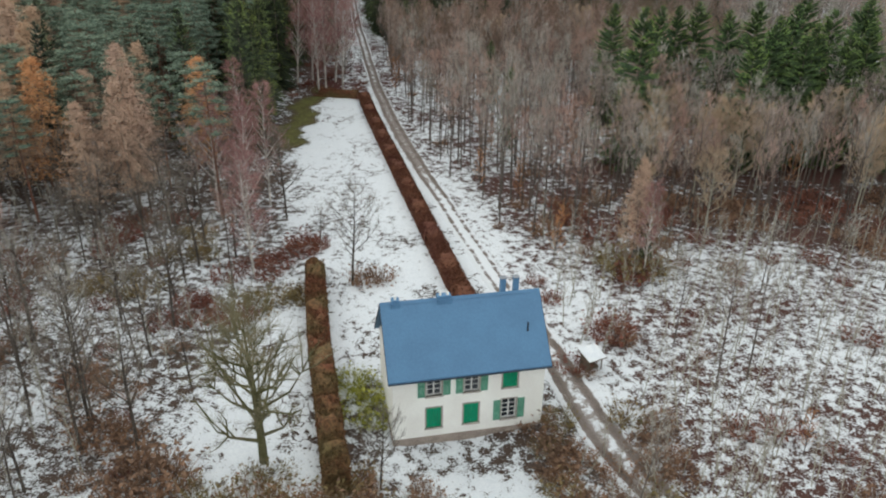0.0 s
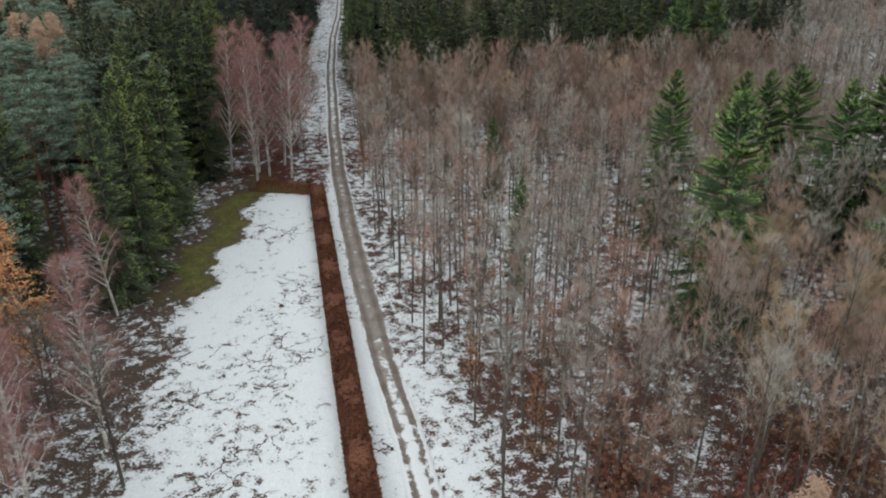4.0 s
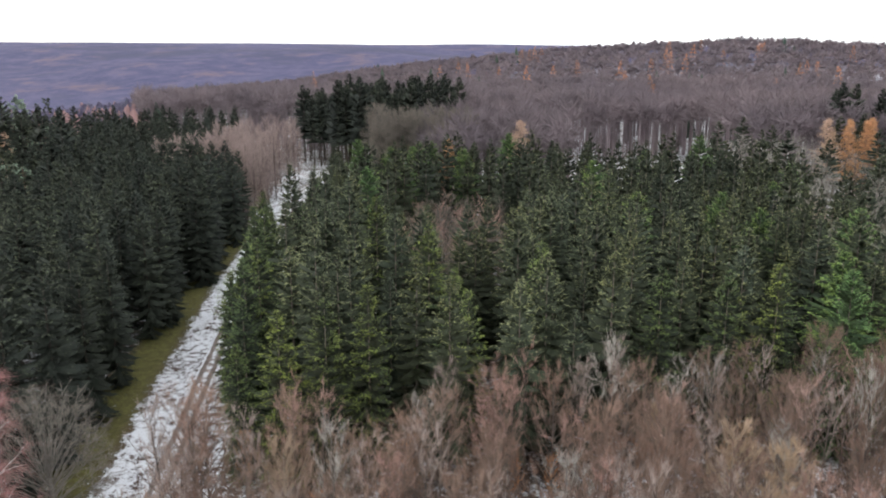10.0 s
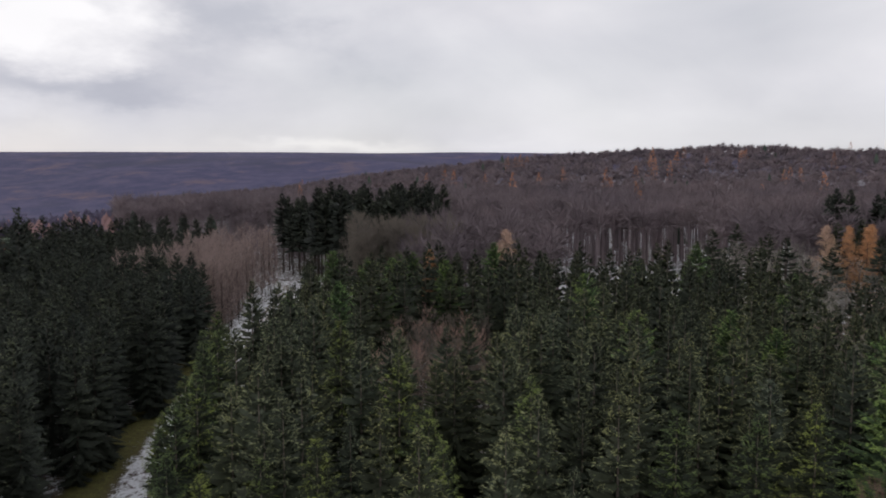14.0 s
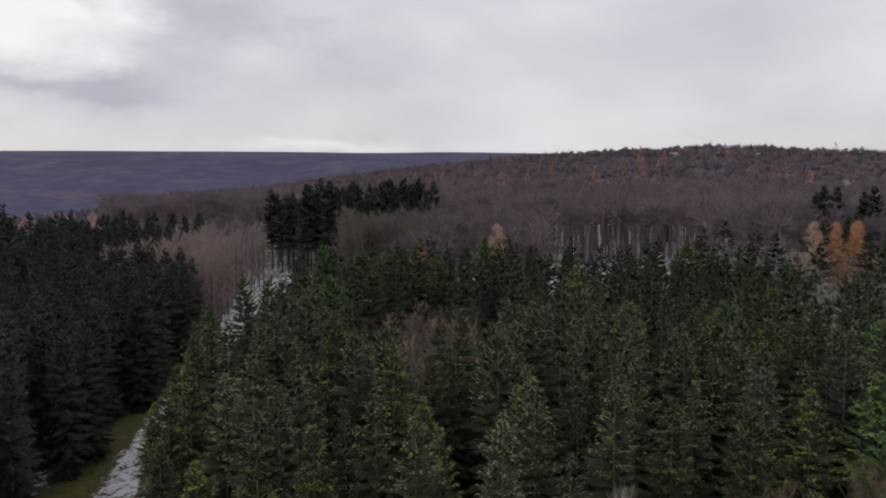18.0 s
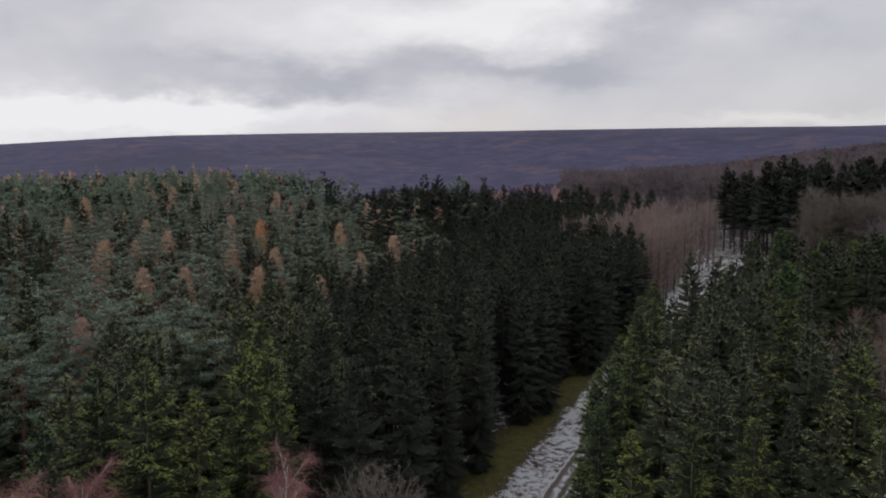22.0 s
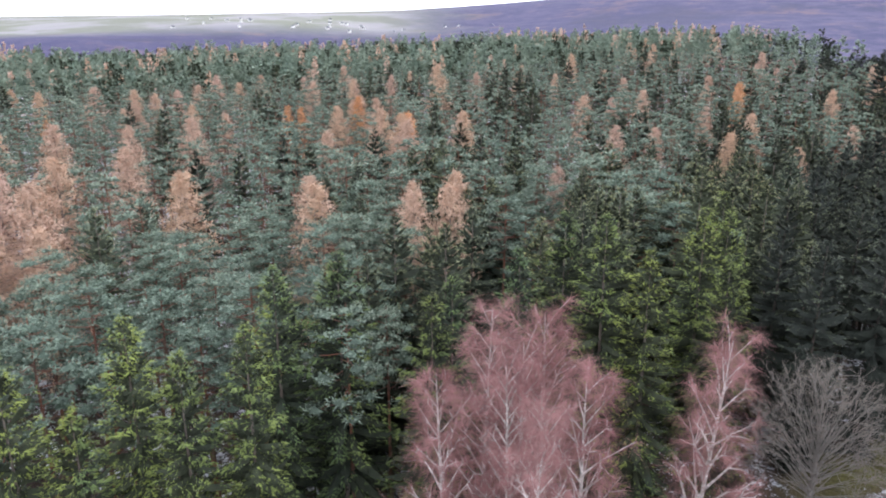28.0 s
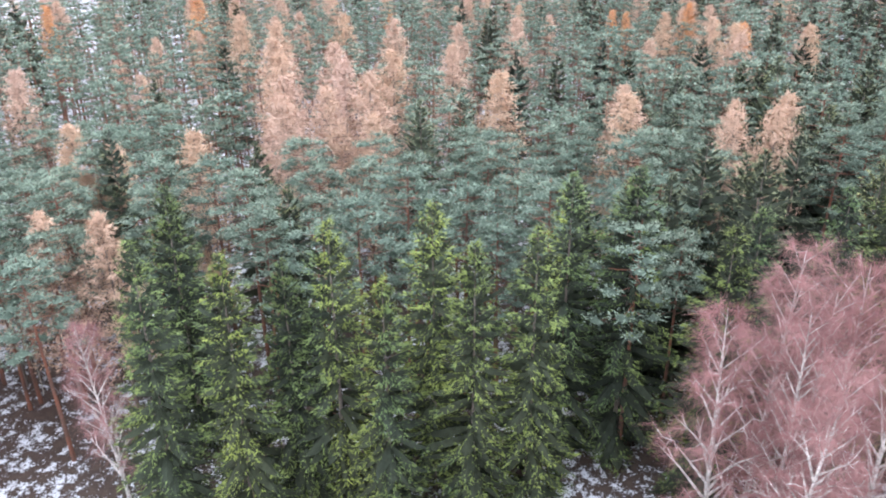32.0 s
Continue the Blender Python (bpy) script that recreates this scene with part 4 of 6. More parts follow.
S = {}
S["edge"] = Stand("edge_spruce_tree", [lambda i=i: spruce(5 + i, 20, 3.3 + 0.25 * (i % 3), low=0.04, whorls=28, limbs=7, shoots=64, tip=0.5 + 0.15 * (i % 3), blade=0.30, taper=8.0, roof=0.085) for i in range(5)], M["bark"], [M["spruce"], M["edge_lit_tip"]],
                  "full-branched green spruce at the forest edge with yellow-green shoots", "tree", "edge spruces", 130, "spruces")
S["spruce"] = Stand("spruce_tree", [lambda i=i: spruce(10 + i, 20, 3.7 + 0.25 * (i % 3), low=0.16, whorls=24, limbs=6, shoots=28, tip=0.7 + 0.1 * (i % 3), blade=0.34, taper=9.0, top_lit=0.8) for i in range(5)], M["bark"], [M["spruce"], M["spruce_lit_tip"]],
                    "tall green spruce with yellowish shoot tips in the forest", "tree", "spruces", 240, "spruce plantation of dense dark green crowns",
                    [lambda i=i: spruce(30 + i, 20, 3.9, low=0.30, whorls=16, limbs=6, shoots=8, tip=0.8, blade=0.48, taper=9.0, top_lit=0.8, fine=0.22, roof=0.17) for i in range(4)])
S["dark"] = Stand("dark_spruce_tree", [lambda i=i: spruce(50 + i, 20, 2.7, low=0.25, whorls=22, limbs=6, shoots=26, tip=0.5, blade=0.34, taper=5.0, top_lit=0.8) for i in range(4)], M["bark_dark"], [M["spruce_dark"], M["spruce_dark_lit_tip"]],
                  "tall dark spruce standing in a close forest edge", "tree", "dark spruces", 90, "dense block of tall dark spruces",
                  [lambda i=i: spruce(60 + i, 20, 2.9, low=0.4, whorls=15, limbs=6, shoots=8, tip=0.5, blade=0.48, taper=5.0, top_lit=0.8, fine=0.22, roof=0.17) for i in range(4)])
S["dark_edge"] = Stand("edge_dark_spruce_tree", [lambda i=i: spruce(55 + i, 20, 2.8, low=0.03, whorls=28, limbs=6, shoots=30, tip=0.45, blade=0.34, taper=5.0, top_lit=0.8) for i in range(4)], M["bark_dark"], [M["spruce_dark"], M["spruce_dark_lit_tip"]],
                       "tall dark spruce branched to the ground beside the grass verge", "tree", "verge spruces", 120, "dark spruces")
S["fir"] = Stand("fir_tree", [lambda i=i: spruce(70 + i, 20, 4.6, low=0.06, whorls=28, limbs=7, shoots=60, tip=0.8, blade=0.32, taper=7.0, roof=0.09) for i in range(3)], M["bark"], [M["fir"], M["fir_lit_tip"]],
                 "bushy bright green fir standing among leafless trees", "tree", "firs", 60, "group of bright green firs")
S["pine"] = Stand("pine_tree", [lambda i=i: pine(80 + i, 19, 2.9 + 0.4 * (i % 2), clumps=34, per=90, leaf=0.27) for i in range(4)], M["bark_pine"], [M["pine"], M["pine_shaded"]],
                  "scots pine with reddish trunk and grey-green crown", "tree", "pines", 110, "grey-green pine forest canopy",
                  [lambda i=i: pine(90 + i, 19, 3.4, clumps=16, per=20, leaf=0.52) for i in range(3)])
S["larch"] = Stand("larch_tree", [lambda i=i: larch(100 + i, 20, 3.3, tufts=32) for i in range(3)], M["bark"], [M["larch"]],
                   "orange autumn larch with thinning needles", "tree", "larches", 120, "orange larches in the forest")
S["pale"] = Stand("faded_larch_tree", [lambda i=i: larch(110 + i, 20, 4.3, tufts=40) for i in range(3)], M["bark"], [M["larch_pale"]],
                  "faded pinkish-tan larch among the pines", "tree", "faded larches", 120, "faded larches in the forest")
S["birch"] = Stand("birch_tree", [lambda i=i: bare(120 + i, 18, 2.1, low=0.22, branches=36, twigs=62, up=1.7, droop=0.85, radius=0.16, width=0.0068, tl=1.2, sub=3, limb=0.75) for i in range(4)],
                   M["bark_birch"], [M["twig_pink"]], "leafless birch with white trunk and wine-red twigs", "tree", "birches", 200, "birches")
S["young_brown"] = Stand("young_hardwood_tree", [lambda i=i: bare(140 + i, 14, 1.6, low=0.52, branches=16, twigs=24, up=1.6, radius=0.10, width=0.010, tl=0.95, sub=1) for i in range(4)],
                         M["bark_young"], [M["twig_brown"]], "slender leafless young tree with brown upright twigs", "tree", "young hardwoods", 150, "dense stand of slender leafless brown trees",
                         [lambda i=i: bare(150 + i, 14, 1.6, low=0.55, branches=14, twigs=27, up=1.6, radius=0.10, width=0.013, tl=1.0) for i in range(3)])
S["young_red"] = Stand("young_beech_tree", [lambda i=i: bare(160 + i, 13, 1.7, low=0.5, branches=16, twigs=25, up=1.5, radius=0.095, width=0.010, tl=0.95, sub=1) for i in range(3)],
                       M["bark_young"], [M["twig_red"]], "slender young beech with reddish-brown twigs", "tree", "young beeches", 110, "dense stand of reddish young beeches",
                       [lambda i=i: bare(170 + i, 13, 1.7, low=0.5, branches=14, twigs=27, up=1.5, radius=0.095, width=0.013, tl=1.0) for i in range(3)])
S["young_grey"] = Stand("young_ash_tree", [lambda i=i: bare(180 + i, 15, 1.6, low=0.55, branches=16, twigs=22, up=1.6, radius=0.105, width=0.010, tl=0.95, sub=1) for i in range(3)],
                        M["bark_young"], [M["twig_grey"]], "slender leafless ash with pale grey twigs", "tree", "young ashes", 110, "dense stand of pale grey leafless trees",
                        [lambda i=i: bare(190 + i, 15, 1.6, low=0.55, branches=14, twigs=27, up=1.6, radius=0.105, width=0.013, tl=1.0) for i in range(3)])
S["round"] = Stand("round_bare_tree", [lambda i=i: bare(200 + i, 13.5, 3.4, low=0.12, branches=40, twigs=22, up=1.25, radius=0.15, width=0.010, tl=1.1, sub=3) for i in range(3)],
                   M["bark"], [M["twig_round"]], "leafless round-crowned grey tree with many fine branches", "tree", "round-crowned trees", 60, "round-crowned leafless trees")
S["dome"] = Stand("dome_shaped_tree", [lambda i=i: dome(205 + i) for i in range(1)],
                  M["bark_dome"], [M["twig_dark"]], "leafless grey tree with a dense dome of fine branches", "tree", "", 60, "round-crowned leafless trees")
S["thicket"] = Stand("thicket_tree", [lambda i=i: bare(280 + i, 16.5, 2.1, low=0.08, branches=36, twigs=40, up=1.2, radius=0.09, width=0.024, tl=1.2) for i in range(3)],
                     M["bark_dark"], [M["twig_thicket"]], "slender leafless tree in a dense brown thicket", "tree", "thicket trees", 60, "dense brown thicket of leafless trees")
S["crowned"] = Stand("tall_bare_tree", [lambda i=i: bare(290 + i, 22, 4.4, low=0.35, branches=44, twigs=34, up=0.85, radius=0.22, width=0.03, tl=1.5, sub=2) for i in range(2)],
                     M["bark_dark"], [M["twig_far"]], "tall leafless tree with a wide rounded grey-brown crown", "tree", "tall bare trees", 60, "tall leafless trees")
S["tall"] = Stand("tall_spruce_tree", [lambda i=i: spruce(65 + i, 29, 4.0, low=0.36, whorls=22, limbs=6, shoots=9, tip=0.4, blade=0.6, taper=6.0, fine=0.25, roof=0.2) for i in range(3)], M["bark_dark"], [M["spruce_dark"], M["spruce_dark_lit_tip"]],
                  "very tall dark spruce with a bare lower trunk", "tree", "tall spruces", 80, "tall dark spruces")
S["rust"] = Stand("rusty_beech_tree", [lambda i=i: bare(300 + i, 8, 1.2, low=0.15, branches=26, twigs=26, up=1.3, radius=0.05, width=0.03, tl=0.5) for i in range(3)],
                  M["bark_dark"], [M["rust"]], "low young beech holding rust-coloured withered leaves", "tree", "rusty beeches", 120, "rusty young beeches")
S["oak"] = Stand("garden_oak_tree", [lambda i=i: bare(260 + i, 12.5, 3.6, low=0.16, branches=34, twigs=26, up=0.95, radius=0.30, width=0.011, tl=1.2, bend=0.03, sub=5) for i in range(1)],
                 M["bark_moss"], [M["twig_moss"]], "leafless oak with a mossy green trunk in the snow", "tree", "", 60, "leafless oaks")
S["tan"] = Stand("tan_beech_tree", [lambda i=i: bare(270 + i, 12, 2.5, low=0.28, branches=26, twigs=34, up=1.1, radius=0.12, width=0.022, tl=0.9, bend=0.03, sub=2) for i in range(3)],
                 M["bark_grey"], [M["twig_tan"]], "wide-crowned tree with tan withered leaves", "tree", "tan trees", 90, "wide-crowned tan trees")
S["thin"] = Stand("bare_sapling", [lambda i=i: bare(220 + i, 8, 0.9, low=0.3, branches=12, twigs=9, up=1.5, radius=0.05, width=0.013, tl=0.8, bend=0.06) for i in range(5)],
                  M["bark_grey"], [M["twig_grey"]], "thin leafless sapling standing in snow", "sapling", "saplings", 250, "thin leafless saplings")
S["scrub"] = Stand("woodland_tree", [lambda i=i: bare(240 + i, 12, 2.6, low=0.3, branches=22, twigs=16, up=1.1, radius=0.13, width=0.012, tl=0.95, bend=0.05, sub=2) for i in range(4)],
                   M["bark_dark"], [M["twig_dark"]], "leafless woodland tree with spreading dark branches", "tree", "woodland trees", 160, "leafless woodland trees")

# ---- where the trees stand ----
rs = np.random.RandomState(11)


def rnd(a, b):
    return a + (b - a) * rs.rand()


GAPS = []  # places kept free of scattered trees


def clear_of(x, y):
    return all(math.hypot(x - a, y - b) > r for a, b, r in GAPS)


# single trees that stand out
for x, y, h in ((27.8, 105.5, 22.6), (10.6, 113.6, 12.6), (9.1, 139, 11.5)):
    S["fir"].add(x, y, h / 20, thin=0.88 if h > 15 else 0.62)
    GAPS.append((x, y, 3.5))
for x, y, h in ((28.2, 126, 20.5), (36.3, 127.6, 20), (39.5, 128.6, 20), (42.7, 128.6, 20.5), (46, 123, 20), (43.5, 105, 18.5), (47.5, 109, 20), (51, 106, 19), (54, 110, 20), (52, 118, 20), (55, 112, 19), (58, 108, 19), (60, 118, 21),
                (63, 112, 20), (57, 124, 21), (66, 120, 22), (70, 112, 21), (52, 127, 21), (62, 132, 22), (75, 118, 22), (70, 127, 22), (66, 106, 20), (73, 104, 21), (78, 110, 22)):
    S["fir"].add(x, y, h / 20, thin=0.85 if x < 40 else 0.95)
    GAPS.append((x, y, 2.6))
for x, y, h in ((-47.5, 87, 17), (-30.5, 94, 16)):
    S["larch"].add(x, y, h / 20 * 1.08, thin=1.5)
    GAPS.append((x, y, 3))
for x, y, h in ((-40, 80, 15), (-36, 86, 15), (-44, 92, 16), (-55, 95, 16)):
    S["pale"].add(x, y, h / 20, thin=1.1)
for x, y, h in ((-19, 68, 15), (-22, 79, 16), (-21.5, 88, 16), (-29, 108, 15), (-27.5, 86, 16)):
    S["birch"].add(x, y, h / 17, lean=3)
    GAPS.append((x, y, 2))
# birches before the dark spruces, at the end of the meadow
for x, y, h in ((-23.8, 144.6, 19.4), (-22.8, 147.6, 19.5), (-19.4, 146.8, 19), (-28.6, 148.6, 21), (-26.0, 151.5, 20.6), (-24.6, 148.8, 20), (-21.4, 151.6, 19.6), (-20.3, 158.3, 20)):
    S["birch"].add(x, y, h / 17, lean=2)
    GAPS.append((x, y, 3.2))
for x, y, h in ((-16.6, 155.5, 0.5), (-18.2, 151.5, 0.55), (-19.8, 153.8, 0.6)):
    S["scrub"].add(x, y, h)
S["dome"].add(-24.4, 173.4, 1.0)
GAPS.append((-24.4, 173.4, 5))
S["scrub"].add(-8.8, 66.9, 0.95)
S["scrub"].add(-13.5, 77, 0.4)
S["scrub"].add(-18.7, 84, 1.0)
S["oak"].add(-12.3, 41.2, 1.05)
S["scrub"].add(-3.9, 39.5, 0.62)

# single larches seen among the pines
for x, y, h, k in ((-63, 112, 20, "pale"), (-69, 120, 21, "pale"), (-66, 116, 20, "pale"), (-96, 128, 20, "pale"), (-74, 134, 20, "pale"), (-60.5, 145.4, 20, "pale"), (-98, 167, 20, "pale"),
                   (-115, 118, 21, "pale"), (-122, 138, 20, "pale"), (-132, 107, 20, "pale"), (-143, 76, 22, "larch"), (-122, 253, 18, "larch"), (-120, 251, 16.5, "larch"), (-129, 218, 17, "pale"), (-107, 171, 19, "larch"), (-174, 202, 22, "pale"), (-80, 108, 21, "pale"), (-88, 113, 21, "pale"), (-72, 110, 20, "pale"), (-77, 116, 21, "pale"), (-64, 121, 18, "pale"), (-83, 121, 21, "pale"), (-92, 104, 21, "pale"), (-57, 105, 18, "pale"), (-110, 100, 21, "pale"), (-118, 92, 21, "pale")):
    S[k].add(x, y, h / 20 * 1.08, thin=1.1)
    GAPS.append((x, y, 4.5))

# spruce row along the wood's edge beside the meadow, and pines behind it
for x, y, h in ((-29.5, 111, 20.5), (-37.5, 110, 21), (-29, 116.4, 20), (-31.5, 119.3, 18.5), (-30.5, 125.6, 18), (-32, 122.2, 21), (-33.8, 128.5, 21.5), (-31, 131.2, 20), (-32, 135.0, 20.5), (-37.2, 137.6, 22)):
    S["edge"].add(x, y, h / 20, thin=0.92)
    GAPS.append((x, y, 4))
GAPS.append((-33, 141.5, 3.4))
S["pine"].add(-36.5, 142.2, 1.0)
for x, y in scatter(rs, -46, -28, 142, 180, 5.6, lambda x, y: clear_of(x, y) and x < -29 and x > -48):
    S["edge" if x > -41 else "spruce"].add(x, y, rnd(0.92, 1.12))
for x, y in scatter(rs, -75, -37, 94, 150, 4.9, lambda x, y: clear_of(x, y) and x < -38 + 0.0 * y):
    u = rs.rand()
    S["pine" if u < 0.86 else "pale" if u < 0.9 else "spruce"].add(x, y, rnd(0.85, 1.05))
# dark spruce block along the verge
for x, y in scatter(rs, -118, -27, 178, 345, 4.7, lambda x, y: x < road_x(y) - (8.8 if y < 240 else 6.8) and (y < 288 or x < -60)):
    turn = math.degrees(math.atan2(O.x - x, y - O.y)) + rnd(-3, 3)
    k = "dark_edge" if x > road_x(y) - 14.5 or (y > 276 and x > -62) else "dark"
    u = rs.rand()
    if turn > 49:
        k = "spruce" if u < 0.3 else "pine" if u < 0.97 else "pale"
    elif x < road_x(y) - 40 - rnd(0, 6) and turn > 33:
        k = "spruce" if u < 0.5 else "pine" if u < 0.95 else "pale"
    elif turn > 42:
        k = "spruce"
    S[k].add(x, y, rnd(0.84, 1.02) * (0.93 if x < -60 else 1.0))
for x, y in scatter(rs, -100, -46, 150, 180, 4.6, lambda x, y: True):
    u = rs.rand()
    S["spruce" if u < 0.35 else "pine" if u < 0.94 else "pale"].add(x, y, rnd(0.85, 1.05))
# pine forest farther left
for x, y in scatter(rs, -200, -74, 40, 180, 5.7, lambda x, y: clear_of(x, y)):
    u = rs.rand()
    k = "pine" if u < 0.84 else "pale" if u < 0.925 else "spruce" if u < 0.994 else "larch"
    S[k].add(x, y, rnd(0.8, 1.08))
for x, y in scatter(rs, -260, -118, 180, 330, 7.0, lambda x, y: True):
    u = rs.rand()
    S["pine" if u < 0.66 else "spruce" if u < 0.95 else "pale"].add(x, y, rnd(0.8, 1.08))
# young hardwood stand on the right of the track


def stand_edge(x, y):
    return x > road_x(y) + (4.5 if y < 95 else 3.2) and clear_of(x, y) and not (math.hypot(x - 14, y - 60) < 18)


for x, y in scatter(rs, -14, 62, 76, 186, 3.15, lambda x, y: stand_edge(x, y) and (y < 152 + 3 * math.sin(x * 0.3) or rs.rand() < 0.5) and y < 178 + max(0, x) * 0.28 and y > 76 + 0.10 * (x - 5)):
    u = rs.rand() + 0.25 * noise.noise((x * 0.05, y * 0.05, 0.0))
    if x > 24 and y < 116 and rs.rand() < 0.16:
        S["tan"].add(x, y, rnd(0.85, 1.1))
        continue
    k = "young_red" if u < 0.30 else "young_grey" if u < 0.58 else "young_brown"
    S[k].add(x, y, rnd(0.8, 1.1), lean=1.5)
for x, y in scatter(rs, 62, 130, 70, 260, 5.0, lambda x, y: y > 80):
    u = rs.rand()
    S["young_grey" if u < 0.4 else "young_brown" if u < 0.8 else "young_red"].add(x, y, rnd(0.9, 1.2), thin=1.5)
# low beeches that keep their rusty leaves
for x, y in scatter(rs, -16, 60, 92, 182, 7.0, lambda x, y: stand_edge(x, y) and rs.rand() < (0.30 if y < 150 else 0.62)):
    S["rust"].add(x, y, rnd(0.55, 1.05))
# wider crowned trees at its far edge
for x, y in scatter(rs, -10, 62, 150, 190, 4.6, lambda x, y: x > road_x(y) + 5 and y < 176 + max(0, x) * 0.28):
    S["round" if rs.rand() < 0.93 else "tan"].add(x, y, rnd(0.72, 1.05), thin=0.8)
# a row close to the track
for i in range(10):
    y = 194 + i * 4.2 + rnd(-1, 1)
    S["edge"].add(float(road_x(y)) + rnd(4.6, 6.2), y, rnd(0.68, 0.92))
    GAPS.append((float(road_x(y)) + 5.4, y, 3.0))
# spruces beyond it, first the ones at its edge
for x, y, top in ((-13.7, 193.6, 19.9), (-12.2, 187.5, 17.5), (-11.0, 181, 15.5), (-7, 180.3, 19), (-3, 180.8, 19.9), (0.5, 183, 20.5), (5.1, 201.4, 21.9), (-1.7, 209.5, 23.5), (8.1, 195.7, 18.5), (9.5, 188, 18.5), (45.4, 187.8, 20.7),
                  (52.9, 190.3, 21.5), (47.5, 194, 21), (28, 189, 20.5), (34.2, 188.5, 20.5), (40, 191, 20.5), (17.3, 197, 21), (-16.5, 204, 19), (-18, 214, 20), (-14, 200, 20.5)):
    S["fir" if x > 42 else "edge"].add(x, y, (top - 2.6) / 20, thin=0.98)
    GAPS.append((x, y, 4.2))
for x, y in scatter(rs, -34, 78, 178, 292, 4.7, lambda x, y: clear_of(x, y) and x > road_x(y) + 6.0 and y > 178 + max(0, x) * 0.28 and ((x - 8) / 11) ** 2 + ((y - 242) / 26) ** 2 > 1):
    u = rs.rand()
    # heights capped near the far track so the hovering camera still sees it
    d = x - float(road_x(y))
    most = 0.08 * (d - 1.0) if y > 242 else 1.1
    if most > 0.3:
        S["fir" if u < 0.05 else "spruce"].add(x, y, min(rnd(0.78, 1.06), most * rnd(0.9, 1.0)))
for x, y in scatter(rs, -2, 18, 218, 268, 3.2, lambda x, y: ((x - 8) / 10) ** 2 + ((y - 242) / 25) ** 2 < 1):
    S["scrub" if rs.rand() < 0.6 else "young_red"].add(x, y, rnd(0.75, 1.0), thin=1.1)
S["larch"].add(5.6, 285, 0.95)
S["pale"].add(21.5, 287, 1.15)
for x, y in ((106, 312), (109, 309), (101, 313), (113, 315)):
    S["larch" if x > 105 else "pale"].add(x, y, 1.05, thin=1.1)
for x, y in ((118, 342), (124, 346), (130, 343), (136, 348), (121, 352), (143, 350), (150, 346)):
    S["tall"].add(x, y, rnd(0.85, 1.0))
for x, y in scatter(rs, 78, 130, 260, 340, 7, lambda x, y: True):
    S["spruce" if rs.rand() < 0.25 else "young_grey"].add(x, y, rnd(0.9, 1.1), thin=1.4)
# stands at the far end of the track
for x, y in scatter(rs, -90, -36, 286, 342, 3.4, lambda x, y: x < road_x(y) - 2.5 - 0.08 * (336 - y) and x > -60):
    S["thicket" if rs.rand() < 0.85 else "scrub"].add(x, y, rnd(0.95, 1.22))
for x, y in scatter(rs, -44, 6, 350, 400, 6.2, lambda x, y: x > -34 or y > 366):
    S["tall"].add(x, y, rnd(0.80, 1.04) * (0.88 if x < -32 else 1.0))
for x, y in scatter(rs, -14, 12, 316, 346, 5.5, lambda x, y: x > road_x(y) + 8):
    S["crowned"].add(x, y, rnd(0.85, 1.05))
for x, y in scatter(rs, -160, -64, 312, 372, 5.5, lambda x, y: x < -118 or y > 346):
    S["dark"].add(x, y, rnd(0.85, 1.05))

# a tan tree with a small spruce at its foot
S["pale"].add(20.5, 71, 0.62, thin=0.9)
S["edge"].add(22, 72.5, 0.36)
S["birch"].add(21.5, 69.5, 0.62)
for x, y in ((-46, 106), (-36, 93.5), (-48, 82), (-41, 99), (-52, 94), (-56, 88), (-34.5, 101), (-44, 90)):
    S["pine"].add(x, y, rnd(0.78, 0.9), thin=1.15)
    GAPS.append((x, y, 2.5))
for x, y in scatter(rs, -75, -50, 66, 94, 5.6, lambda x, y: clear_of(x, y)):
    u = rs.rand()
    S["pine" if u < 0.7 else "pale"].add(x, y, rnd(0.75, 0.95), thin=1.1)
for x, y in scatter(rs, -235, -80, -25, 40, 8.0, lambda x, y: True) + scatter(rs, -262, -200, 40, 180, 9.0, lambda x, y: True):
    u = rs.rand()
    S["pine" if u < 0.75 else "pale" if u < 0.9 else "spruce"].add(x, y, rnd(0.85, 1.08), thin=1.2)
# a clump that stands higher than the dark block
for x, y, h in ((-109, 279, 27), (-103, 284, 29), (-96, 289, 31), (-90, 293, 29), (-86, 295, 28), (-106, 282, 26), (-99, 287, 28), (-93, 291, 27)):
    S["dark"].add(x, y, h / 22, thin=1.0)
# woodland on the left of the house
for x, y in scatter(rs, -75, -15, 24, 96, 4.4, lambda x, y: clear_of(x, y) and x < -16 - 0.15 * (y - 40) and not (-24 < x < -8 and y < 62)):
    u = rs.rand()
    k = "scrub" if u < 0.52 else "young_brown" if u < 0.58 else "young_red" if u < 0.61 else "thin" if u < 0.86 else "pale" if u < 0.91 and y > 70 else "pine" if y > 75 and u > 0.93 else "young_grey"
    S[k].add(x, y, rnd(0.75, 1.05), lean=2)
for x, y in scatter(rs, -48, -16, 22, 58, 3.3, lambda x, y: rs.rand() < 0.8 and (x < -19 or y < 34)):
    u = rs.rand()
    S["young_grey" if u < 0.18 else "scrub" if u < 0.5 else "thin"].add(x, y, rnd(0.6, 0.95), lean=3)
for x, y in scatter(rs, 8, 26, 27, 49, 1.9, lambda x, y: abs(x - road_x(y)) < 5 and rs.rand() < 0.55):
    S["thin"].add(x, y, rnd(0.3, 0.6), lean=6, thin=1.4)
